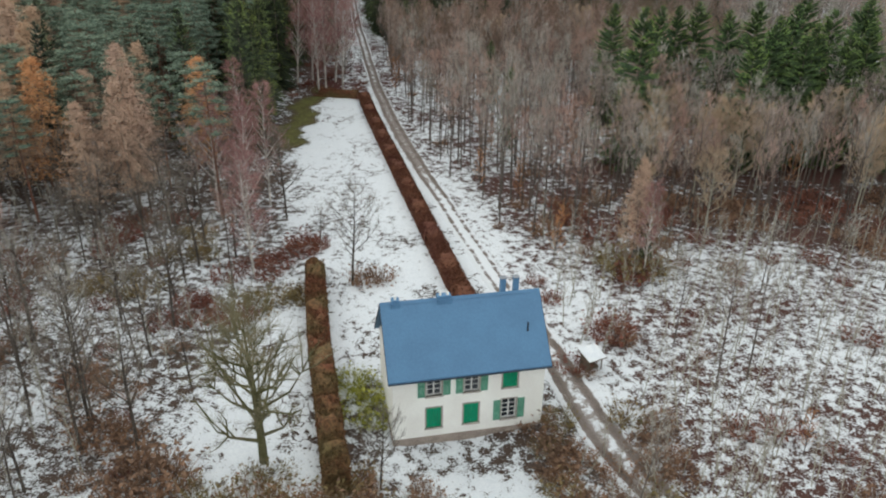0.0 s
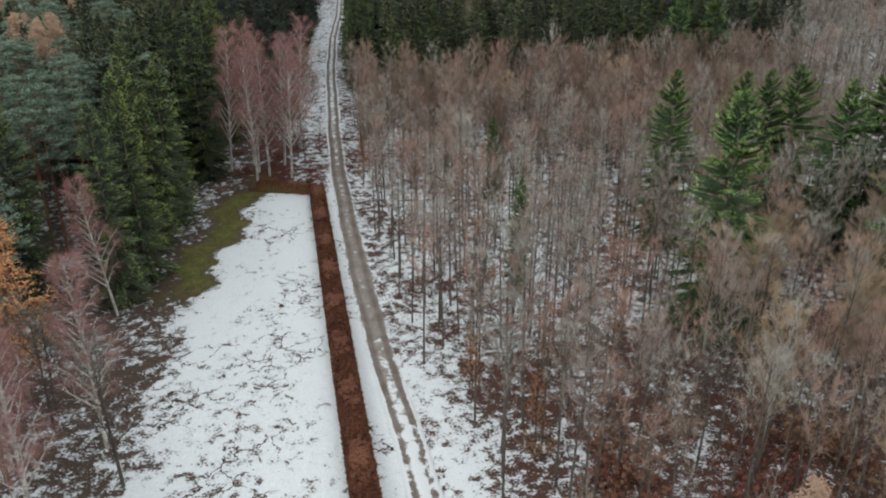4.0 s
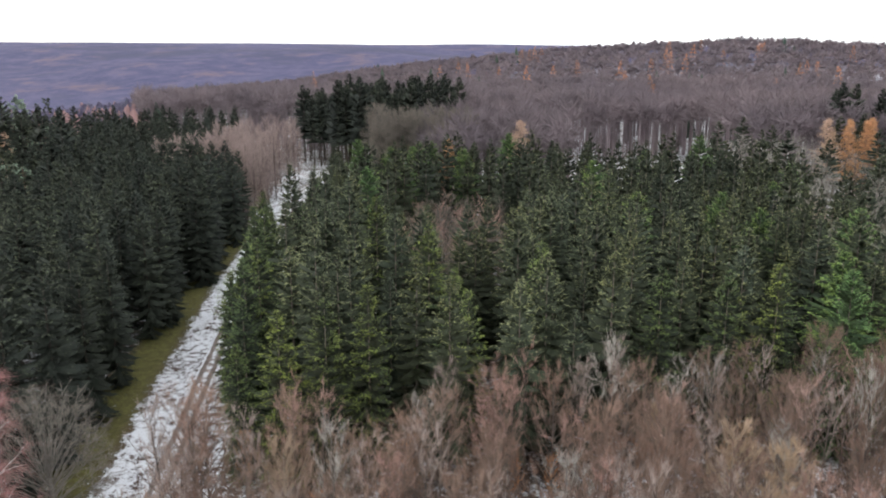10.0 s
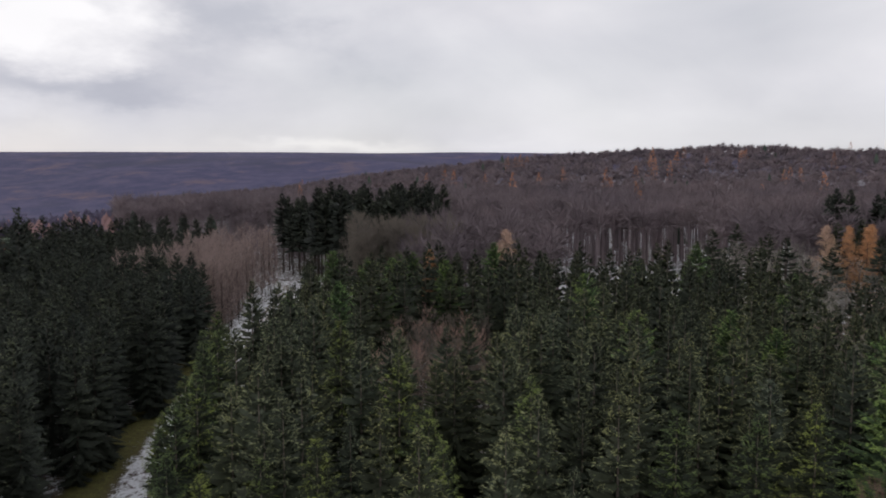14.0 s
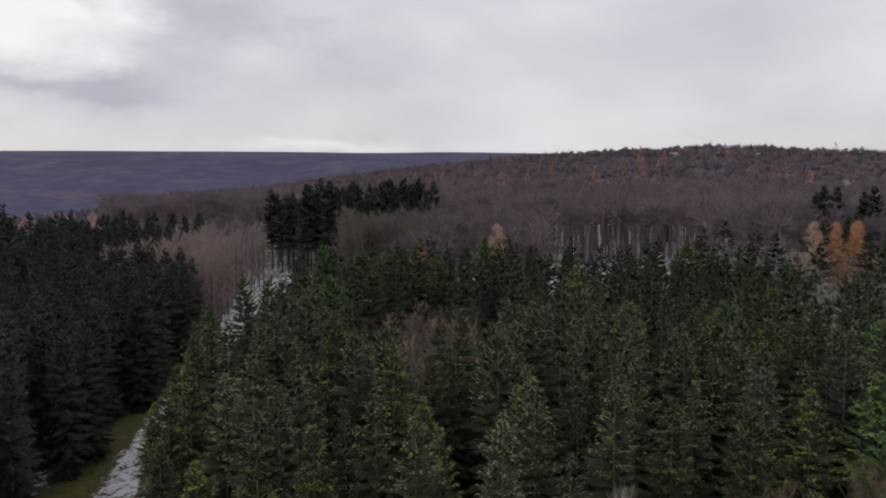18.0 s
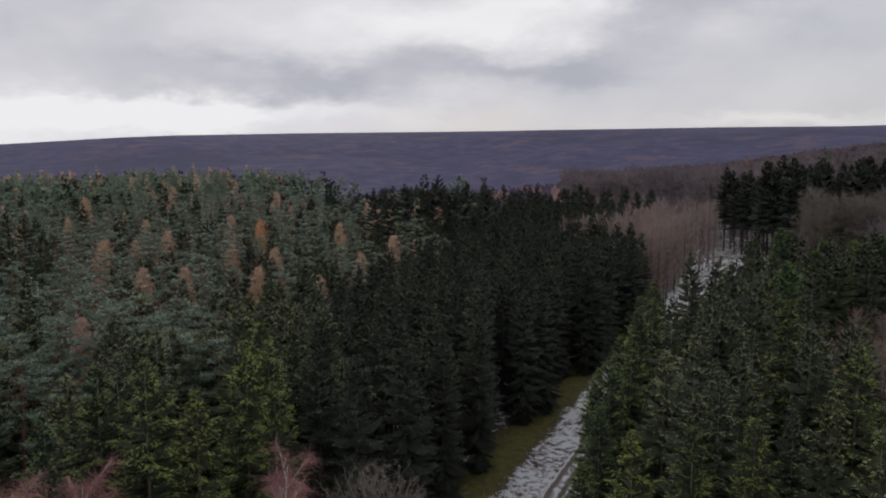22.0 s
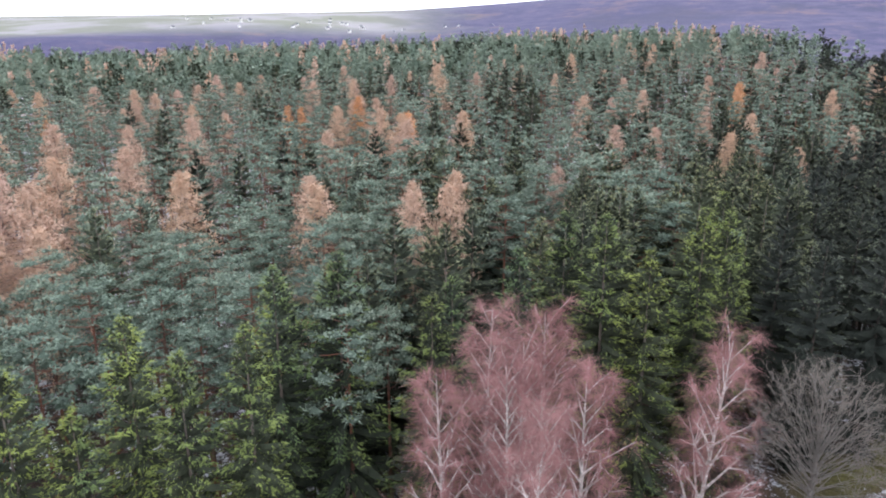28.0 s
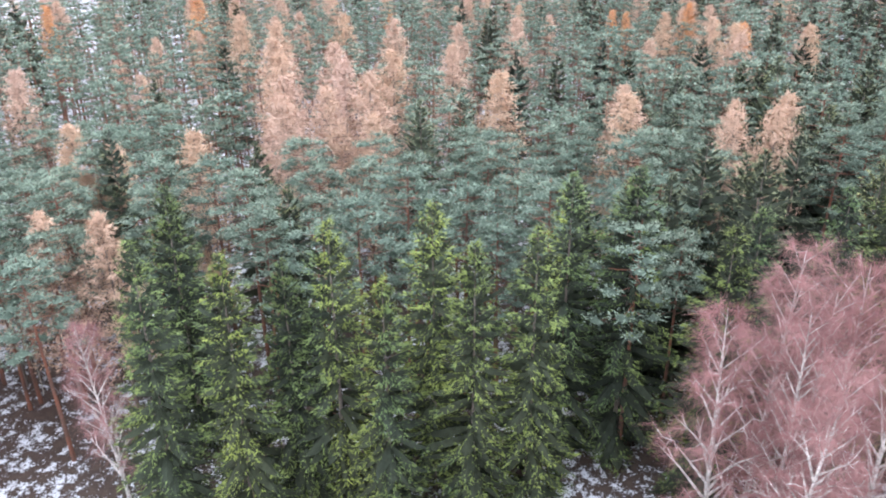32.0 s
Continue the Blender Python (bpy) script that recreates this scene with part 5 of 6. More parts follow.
# saplings in the clearing on the right
for x, y in scatter(rs, 12, 70, 24, 79, 2.25, lambda x, y: abs(x - road_x(y)) > 3 and rs.rand() < 0.75):
    u = rs.rand()
    S["thin" if u < 0.93 else "young_grey" if u < 0.98 else "rust"].add(x, y, rnd(0.45, 0.95), lean=5)

for i, k in enumerate(S):
    S[k].build(300 + i)


# ---- far woods ----


def far_woods():
    r0 = np.random.RandomState(77)

    def crown(kind, n=30, wd=0.42):
        C = Tris()
        if kind == "conifer":
            for z0, z1, r in ((2, 8, 3.4), (5, 12, 2.8), (9, 16, 1.9)):
                a = np.arange(6) * 1.047 + r0.rand()
                rr = r * (0.75 + 0.5 * r0.rand(6))
                p = np.stack([np.cos(a) * rr, np.sin(a) * rr, z0 + r0.rand(6) * 1.5], 1)
                C.tri(p, np.roll(p, -1, 0), np.tile((0.0, 0.0, z1), (6, 1)), 1)
        elif kind == "larch":
            for z0, z1, r in ((3, 10, 4.4), (6, 14, 3.8)):
                a = np.arange(5) * 1.257 + r0.rand()
                rr = r * (0.75 + 0.5 * r0.rand(5))
                p = np.stack([np.cos(a) * rr, np.sin(a) * rr, z0 + r0.rand(5) * 1.5], 1)
                C.tri(p, np.roll(p, -1, 0), np.tile((0.0, 0.0, z1), (5, 1)), 2)
        else:
            C.tube([(0, 0, -0.5), (0, 0, 9)], [0.3, 0.15], 3, 0)
            d = unit(r0.randn(n, 3) * (1, 1, 0.7) + (0, 0, 0.5))
            c = np.array([0, 0, 10.0])
            p = c + d * np.array([3.0, 3.0, 4.0]) * (0.15 + 0.25 * r0.rand(n))[:, None]
            ax = unit(np.cross(d, r0.randn(n, 3)))
            C.tri(p - ax * wd, p + ax * wd, c + d * np.array([4.6, 4.6, 4.4]) * (0.8 + 0.3 * r0.rand(n))[:, None], 0)
        return C.arrays()

    kinds = {k: [crown(k) for _ in range(4)] for k in ("beech", "conifer", "larch")}

    def tufted(rows, per, mats, wide):
        C = Tris()
        for z, rad in rows:
            n = per
            a = r0.rand(n) * 6.28
            q = rad * (0.35 + 0.65 * r0.rand(n))
            p = np.stack([np.cos(a) * q, np.sin(a) * q, z + r0.randn(n) * 0.6], 1)
            d = unit(np.stack([np.cos(a), np.sin(a), 0.2 + 0.3 * r0.randn(n)], 1) + r0.randn(n, 3) * 0.4)
            ax = unit(np.cross(d, r0.randn(n, 3)))
            for m in mats:
                k = r0.rand(n) < 1 / len(mats) if m != mats[-1] else np.ones(n, bool)
                if k.any():
                    C.tri(p[k] - ax[k] * wide, p[k] + ax[k] * wide, p[k] + d[k] * wide * 2.6, m)
        return C.arrays()

    kinds["pine_crown"] = [tufted(((11, 2.6), (13.5, 2.6), (16, 2.2), (18, 1.4), (19.3, 0.6)), 14, (0, 1), 0.5) for _ in range(4)]
    kinds["larch_crown"] = [tufted(((7, 2.6), (10, 2.5), (13, 2.1), (16, 1.6), (18.5, 0.9), (20.3, 0.3)), 16, (2,), 0.36) for _ in range(4)]
    kinds["spruce_crown"] = [tufted(((6, 2.8), (10, 2.4), (13, 1.9), (16, 1.3), (18.5, 0.6)), 14, (0, 3), 0.5) for _ in range(4)]

    def tall_beech():
        C = Tris()
        C.tube([(0, 0, -0.5), (0.1, 0, 7), (0, 0.2, 15)], [0.28, 0.22, 0.1], 4, 0)
        n = 90
        d = unit(r0.randn(n, 3) * (1, 1, 0.8) + (0, 0, 0.35))
        c = np.array([0, 0, 15.0])
        p = c + d * np.array([4.2, 4.2, 5.0]) * (0.1 + 0.5 * r0.rand(n))[:, None]
        ax = unit(np.cross(d, r0.randn(n, 3)))
        C.tri(p - ax * 0.14, p + ax * 0.14, p + unit(d + r0.randn(n, 3) * 0.4 + (0, 0, 0.3)) * (2.0 + 1.5 * r0.rand(n))[:, None], 0)
        return C.arrays()

    kinds["tall_beech"] = [tall_beech() for _ in range(5)]

    def grow(name, pts, label, mats):
        V, I, NN = [], [], []
        for x, y, s, k in pts:
            v, m, nv = soft[k][r0.randint(4)]
            a = r0.rand() * 6.28
            c, sn = math.cos(a) * s, math.sin(a) * s
            w = np.empty_like(v)
            w[:, 0], w[:, 1] = v[:, 0] * c - v[:, 1] * sn + x, v[:, 0] * sn + v[:, 1] * c + y
            w[:, 2] = v[:, 2] * s * (0.85 + 0.3 * r0.rand())
            q = np.empty_like(nv)
            q[:, 0], q[:, 1], q[:, 2] = (nv[:, 0] * c - nv[:, 1] * sn) / s, (nv[:, 0] * sn + nv[:, 1] * c) / s, nv[:, 2]
            NN.append(q)
            V.append((w, x, y))
            I.append(m)
        z = land(np.array([p[0] for p in pts]), np.array([p[1] for p in pts]))
        for (w, x, y), zz in zip(V, z):
            w[:, 2] += zz
        V, I = np.concatenate([w for w, _, _ in V]), np.concatenate(I)
        me = mesh_object(name, V, np.arange(len(V)).reshape(-1, 3), mats, I)
        soft_normals(me, np.concatenate(NN))
        tagged(new(name, me), label, "woods", kind="stuff")

    soft = {k: [(*outward(v), m) for v, m in a] for k, a in kinds.items()}
    soft = {k: [(v, m, nv) for v, nv, m in a] for k, a in soft.items()}
    pts = []
    # beech hill ahead and to the right
    for _ in range(9500):
        r = 165 * (1150 / 165) ** (r0.rand() ** 0.75)
        az = -36 + 60 * r0.rand()
        x, y = O.x - r * math.sin(math.radians(az)), O.y + r * math.cos(math.radians(az))
        if (y < 298 and x < 78) or (38 < x < 92 and y < 375 + 0.2 * (x - 60)) or (x < 130 and y < 262) or (92 < x < 132 and y < 330) or x < -2 and y < 400 or x < road_x(y) + 5 and y < 420:
            continue
        u = r0.rand()
        k = "larch_crown" if u < 0.0015 and r > 300 else "conifer" if u < 0.012 and r > 300 else "tall_beech" if r < 450 else "beech"
        pts.append((x, y, (0.95 + 0.25 * r0.rand()) * max(1, r / 1200), k))
    for x, y, k in ((5, 721, 2), (71, 803, 4), (102, 587, 2), (149, 658, 4), (216, 608, 3), (180, 510, 1), (236, 746, 3), (83, 656, 2), (192, 729, 2), (26, 690, 2)):
        for _ in range(k):
            pts.append((x + r0.randn() * 9, y + r0.randn() * 9, 1.0 + 0.3 * r0.rand(), "larch_crown"))
    grow("beech_wood_hill", pts, "leafless beech wood covering a distant hillside", [M["far_beech"], M["far_conifer"], M["far_larch"]])
    pts = []
    for _ in range(20000):
        r = 300 * (3000 / 300) ** r0.rand()
        az = 6 + 108 * r0.rand()
        x, y = O.x - r * math.sin(math.radians(az)), O.y + r * math.cos(math.radians(az))
        if x > -262 and y < 375 or r < (545 if az > 38 else 300) or az < 24 and r < 1500:
            continue
        if r0.rand() < 0.95 * float(smooth(700, 1500, r)) or r > 1900:
            continue
        n = noise.noise((x * 0.003, y * 0.003, 2.0))
        u = r0.rand()
        k = "larch" if n > 0.22 and u < 0.35 else "conifer" if n < -0.25 and u < 0.2 else "beech"
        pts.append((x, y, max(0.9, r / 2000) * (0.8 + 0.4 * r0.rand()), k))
    canopy = []
    for _ in range(5200):
        r, az = math.sqrt(220 ** 2 + (560 ** 2 - 220 ** 2) * r0.rand()), 30 + 84 * r0.rand()
        if r > 300 + 260 * float(smooth(36, 54, az)):
            continue
        x, y = O.x - r * math.sin(math.radians(az)), O.y + r * math.cos(math.radians(az))
        if x > -262 and y < 372:
            continue
        u = r0.rand() + 0.3 * noise.noise((x * 0.012, y * 0.012, 4.0)) - 0.5 * (1 - float(smooth(36, 50, az)))
        canopy.append((x, y, 0.9 + 0.25 * r0.rand(), "larch_crown" if u > 0.90 else "spruce_crown" if u < 0.2 else "pine_crown"))
    grow("pine_forest_canopy", canopy, "far pine forest canopy with scattered fading larches", [M["pine_shaded"], M["pine"], M["larch_pale"], M["spruce"]])
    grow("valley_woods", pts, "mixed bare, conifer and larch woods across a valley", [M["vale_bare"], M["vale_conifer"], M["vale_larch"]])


far_woods()

# ---- house ----


def part(name, bm, mat, parent, label=""):
    """One mesh object from a bmesh, under its thing or part."""
    me = bpy.data.meshes.new(name)
    bm.to_mesh(me)
    bm.free()
    me.materials.append(mat)
    ob = new(name, me)
    ob.parent = parent
    return tagged(ob, label) if label else ob


def box(bm, x0, x1, y0, y1, z0, z1):
    v = [bm.verts.new(p) for p in ((x0, y0, z0), (x1, y0, z0), (x1, y1, z0), (x0, y1, z0), (x0, y0, z1), (x1, y0, z1), (x1, y1, z1), (x0, y1, z1))]
    for f in ((0, 3, 2, 1), (4, 5, 6, 7), (0, 1, 5, 4), (1, 2, 6, 5), (2, 3, 7, 6), (3, 0, 4, 7)):
        bm.faces.new([v[i] for i in f])
    return v


def boxes(*dims, bevel=0.0):
    bm = bmesh.new()
    for d in dims:
        box(bm, *d)
    if bevel:
        bmesh.ops.bevel(bm, geom=bm.edges[:], offset=bevel, segments=1, affect="EDGES")
    return bm


def prism(pts, axis, a, b):
    """A flat outline drawn out along an axis: 'x' takes (y, z) pairs, 'y' takes (x, z), 'z' takes (x, y)."""
    bm = bmesh.new()
    def at(p, d):
        return {"x": (d, p[0], p[1]), "y": (p[0], d, p[1]), "z": (p[0], p[1], d)}[axis]
    A = [bm.verts.new(at(p, a)) for p in pts]
    B = [bm.verts.new(at(p, b)) for p in pts]
    n = len(pts)
    bm.faces.new(A)
    bm.faces.new(B[::-1])
    for i in range(n):
        bm.faces.new((A[i], B[i], B[(i + 1) % n], A[(i + 1) % n]))
    bmesh.ops.recalc_face_normals(bm, faces=bm.faces[:])
    return bm


def wall_cells(x0, x1, z0, z1, holes):
    """Boxes that fill a wall round its openings."""
    xs = sorted({x0, x1, *[h[0] for h in holes], *[h[1] for h in holes]})
    zs = sorted({z0, z1, *[h[2] for h in holes], *[h[3] for h in holes]})
    out = []
    for a, b in zip(xs[:-1], xs[1:]):
        for c, d in zip(zs[:-1], zs[1:]):
            if not any(h[0] <= a and b <= h[1] and h[2] <= c and d <= h[3] for h in holes):
                out.append((a, b, c, d))
    return out


def build_house():
    W, D, EZ, RZ = 10.75, 6.5, 6.15, 9.75
    root = new("house")
    root.matrix_basis = pose(-3.28, 44.3, -1.85, 0, 0, 11.9) @ Matrix.Scale(1.08, 4)
    tagged(root, "white plastered two-storey house with blue-grey roof and green shutters", "house")
    cols = (2.85, 5.5, 8.25)
    ww, up, lowz = 1.05, (4.18, 5.95), (1.48, 3.16)
    holes = [(c - ww / 2, c + ww / 2, *z) for z in (up, lowz) for c in cols]
    th = 0.4
    front = boxes(*[(a, b, 0.0, th, c, d) for a, b, c, d in wall_cells(0, W, 0.75, EZ, holes)])
    bmesh.ops.remove_doubles(front, verts=front.verts[:], dist=0.001)
    part("wall", front, M["plaster"], root, "white plastered front wall")
    part("wall", boxes((0, W, D - th, D, 0.75, EZ)), M["plaster"], root)
    gable = [(th, 0.75), (D - th, 0.75), (D - th, EZ), (D / 2, RZ - 0.25), (th, EZ)]
    part("wall", prism(gable, "x", 0, th), M["plaster"], root, "white plastered gable wall")
    part("wall", prism(gable, "x", W - th, W), M["plaster"], root, "white plastered gable wall")
    part("plinth", boxes((-0.06, W + 0.06, -0.06, D + 0.06, -0.6, 0.75), bevel=0.02), M["plinth"], root, "grey-brown stone plinth")
    # roof: two slopes, ridge cap, edges, gutters
    ov, ro = 0.38, 0.32
    s = (RZ - EZ) / (D / 2)
    for sg, y0 in ((1, -ov), (-1, D + ov)):
        ez = EZ - ov * s
        y1 = D / 2
        pr = [(y0, ez), (y1, RZ), (y1, RZ + 0.16), (y0, ez + 0.16)]
        slope = part("roof", prism(pr, "x", -ro, W + ro), M["slate"], root, "blue-grey roof slope")
        for k in range(22):
            x = -ro + 0.2 + k * (W + 2 * ro - 0.4) / 21
            part("seam", prism([(y0, ez + 0.158), (y1, RZ + 0.158), (y1, RZ + 0.168), (y0, ez + 0.168)], "x", x - 0.006, x + 0.006), M["slate"], slope)
        gy = y0 - sg * 0.07
        pts = [(gy + 0.075 * math.cos(a), ez + 0.06 + 0.075 * math.sin(a)) for a in [math.pi * (1 + i / 6) for i in range(7)]]
        part("gutter", prism(pts, "x", -ro, W + ro), M["roof_edge"], root, "dark metal gutter")
        part("verge_board", prism([(y0, ez - 0.05), (y1, RZ - 0.05), (y1, RZ + 0.18), (y0, ez + 0.18)], "x", -ro - 0.03, -ro - 0.004), M["roof_edge"], root)
        part("verge_board", prism([(y0, ez - 0.05), (y1, RZ - 0.05), (y1, RZ + 0.18), (y0, ez + 0.18)], "x", W + ro + 0.004, W + ro + 0.03), M["roof_edge"], root)
    part("ridge_cap", prism([(D / 2 - 0.16, RZ + 0.04), (D / 2, RZ + 0.24), (D / 2 + 0.16, RZ + 0.04)], "x", -ro, W + ro), M["slate"], root)
    # chimneys behind the ridge
    for x, w, hh, m, lab in ((8.45, 0.36, 1.15, "slate", "tall blue sheet-clad flue"), (9.4, 0.36, 1.15, "slate", "tall blue sheet-clad flue")):
        ch = part("chimney", boxes((x - w / 2, x + w / 2, D / 2 + 0.1, D / 2 + 0.5, RZ - 0.6, RZ + hh), bevel=0.015), M[m], root, lab)
        part("chimney_cap", boxes((x - w / 2 - 0.04, x + w / 2 + 0.04, D / 2 + 0.06, D / 2 + 0.54, RZ + hh, RZ + hh + 0.06), bevel=0.015), M["metal"], ch)
    for x, w, n in ((0.75, 0.55, 1), (4.15, 1.0, 2)):
        ch = part("chimney", boxes((x - w / 2, x + w / 2, D / 2 - 0.25, D / 2 + 0.3, RZ - 0.5, RZ + 0.42), bevel=0.015), M["slate"], root, "low blue sheet-clad chimney stack")
        part("flashing", boxes((x - w / 2 - 0.03, x + w / 2 + 0.03, D / 2 - 0.31, D / 2 - 0.255, RZ - 0.3, RZ + 0.2)), M["slate"], ch, "blue sheet flashing")
        for k in range(n):
            cx = x + (k - (n - 1) / 2) * 0.5
            bm = bmesh.new()
            bmesh.ops.create_cone(bm, cap_ends=True, segments=10, radius1=0.1, radius2=0.08, depth=0.22, matrix=Matrix.Translation((cx, D / 2, RZ + 0.53)))
            part("chimney_pot", bm, M["plaster"], ch, "white chimney pot")
    bm = bmesh.new()
    bmesh.ops.create_cone(bm, cap_ends=True, segments=10, radius1=0.06, radius2=0.06, depth=0.7, matrix=Matrix.Translation((9.75, 1.35, EZ + 1.35 * s + 0.45)))
    part("vent_pipe", bm, M["roof_edge"], root, "dark roof vent pipe")
    # windows and shutters
    for (x0, x1, z0, z1), closed in zip(holes, (False, False, True, True, True, False)):
        part("window_surround", boxes((x0 - 0.11, x0, -0.02, 0.1, z0 - 0.1, z1 + 0.11), (x1, x1 + 0.11, -0.02, 0.1, z0 - 0.1, z1 + 0.11), (x0, x1, -0.02, 0.1, z1, z1 + 0.11), bevel=0.008),
             M["surround"], root, "grey stone window surround")
        part("window_sill", boxes((x0 - 0.14, x1 + 0.14, -0.1, 0.3, z0 - 0.1, z0), bevel=0.01), M["surround"], root)
        xm = (x0 + x1) / 2
        if closed:
            for a, b in ((x0 + 0.01, xm - 0.006), (xm + 0.006, x1 - 0.01)):
                leaf = part("shutter", boxes((a, b, 0.02, 0.055, z0 + 0.01, z1 - 0.01), (a + 0.05, b - 0.05, 0.0, 0.02, z0 + 0.12, z0 + 0.2), (a + 0.05, b - 0.05, 0.0, 0.02, z1 - 0.2, z1 - 0.12), bevel=0.004),
                            M["green"], root, "closed green wooden shutter")
                for k in range(3):
                    bx = a + (b - a) * (k + 1) / 4
                    part("board_gap", boxes((bx - 0.004, bx + 0.004, 0.015, 0.0205, z0 + 0.02, z1 - 0.02)), M["roof_edge"], leaf)
            continue
        fr = part("window", boxes((x0, x0 + 0.07, 0.12, 0.2, z0, z1), (x1 - 0.07, x1, 0.12, 0.2, z0, z1), (x0 + 0.07, x1 - 0.07, 0.12, 0.2, z0, z0 + 0.08), (x0 + 0.07, x1 - 0.07, 0.12, 0.2, z1 - 0.07, z1),
                                  (xm - 0.05, xm + 0.05, 0.12, 0.2, z0 + 0.08, z1 - 0.07)), M["frame_white"], root, "white window frame with glazing bars")
        for a, b in ((x0 + 0.07, xm - 0.05), (xm + 0.05, x1 - 0.07)):
            n = 4
            for k in range(n):
                c, d = z0 + 0.08 + (z1 - z0 - 0.15) * k / n, z0 + 0.08 + (z1 - z0 - 0.15) * (k + 1) / n
                part("pane", boxes((a, b, 0.165, 0.172, c + 0.02, d - 0.02)), M["glass"], fr)
                if k:
                    part("glazing_bar", boxes((a, b, 0.135, 0.185, c - 0.02, c + 0.02)), M["frame_white"], fr)
        for a, b in ((x0 - 0.11 - 0.50, x0 - 0.12), (x1 + 0.12, x1 + 0.11 + 0.50)):
            leaf = part("shutter", boxes((a, a + 0.06, -0.065, -0.025, z0, z1), (b - 0.06, b, -0.065, -0.025, z0, z1), (a + 0.06, b - 0.06, -0.065, -0.025, z0, z0 + 0.08), (a + 0.06, b - 0.06, -0.065, -0.025, z1 - 0.08, z1),
                                         (a + 0.06, b - 0.06, -0.065, -0.025, (z0 + z1) / 2 - 0.04, (z0 + z1) / 2 + 0.04)), M["green_pale"], root, "open faded green louvred shutter")
            k, z = 0, z0 + 0.1
            while z < z1 - 0.1:
                part("slat", prism([(-0.06, z), (-0.03, z + 0.05), (-0.025, z + 0.05), (-0.055, z)], "x", a + 0.06, b - 0.06), M["green_pale"], leaf)
                z += 0.085


build_house()


def build_shed():
    root = new("log_shelter")
    root.matrix_basis = pose(13.0, 52.7, float(land(13.0, 52.7)), 0, 0, 28) @ Matrix.Diagonal((0.8, 0.95, 0.9, 1))
    tagged(root, "small open wooden shelter with a snow-covered lean-to roof", "shed")
    for x in (-0.85, 0.75):
        for y, h in ((-0.6, 1.35), (0.6, 1.75)):
            part("post", boxes((x, x + 0.1, y, y + 0.1, -0.2, h), bevel=0.01), M["wood_old"], root)
    for k in range(6):
        part("board", boxes((-0.85, 0.85, 0.71, 0.735, 0.1 + k * 0.26, 0.33 + k * 0.26)), M["wood_old"], root)
    for k in range(5):
        part("board", boxes((-0.88, -0.855, -0.55, 0.7, 0.1 + k * 0.26, 0.33 + k * 0.26)), M["wood_old"], root)
    roof = part("roof", prism([(-0.85, 1.36), (0.95, 1.85), (0.95, 1.92), (-0.85, 1.43)], "x", -1.15, 1.15), M["wood_old"], root, "sloping board roof")
    part("snow_layer", prism([(-0.82, 1.432), (0.92, 1.912), (0.92, 1.98), (-0.82, 1.50)], "x", -1.12, 1.12), M["snow"], roof, "thin layer of snow")
    rsx = np.random.RandomState(4)
    for k in range(14):
        bm = bmesh.new()
        bmesh.ops.create_cone(bm, cap_ends=True, segments=8, radius1=0.09, radius2=0.08, depth=0.9,
                              matrix=Matrix.Translation((-0.55 + (k % 7) * 0.19, 0.2, 0.1 + (k // 7) * 0.18)) @ Matrix.Rotation(math.pi / 2, 4, "X"))
        part("log", bm, M["wood_old"], root)


build_shed()


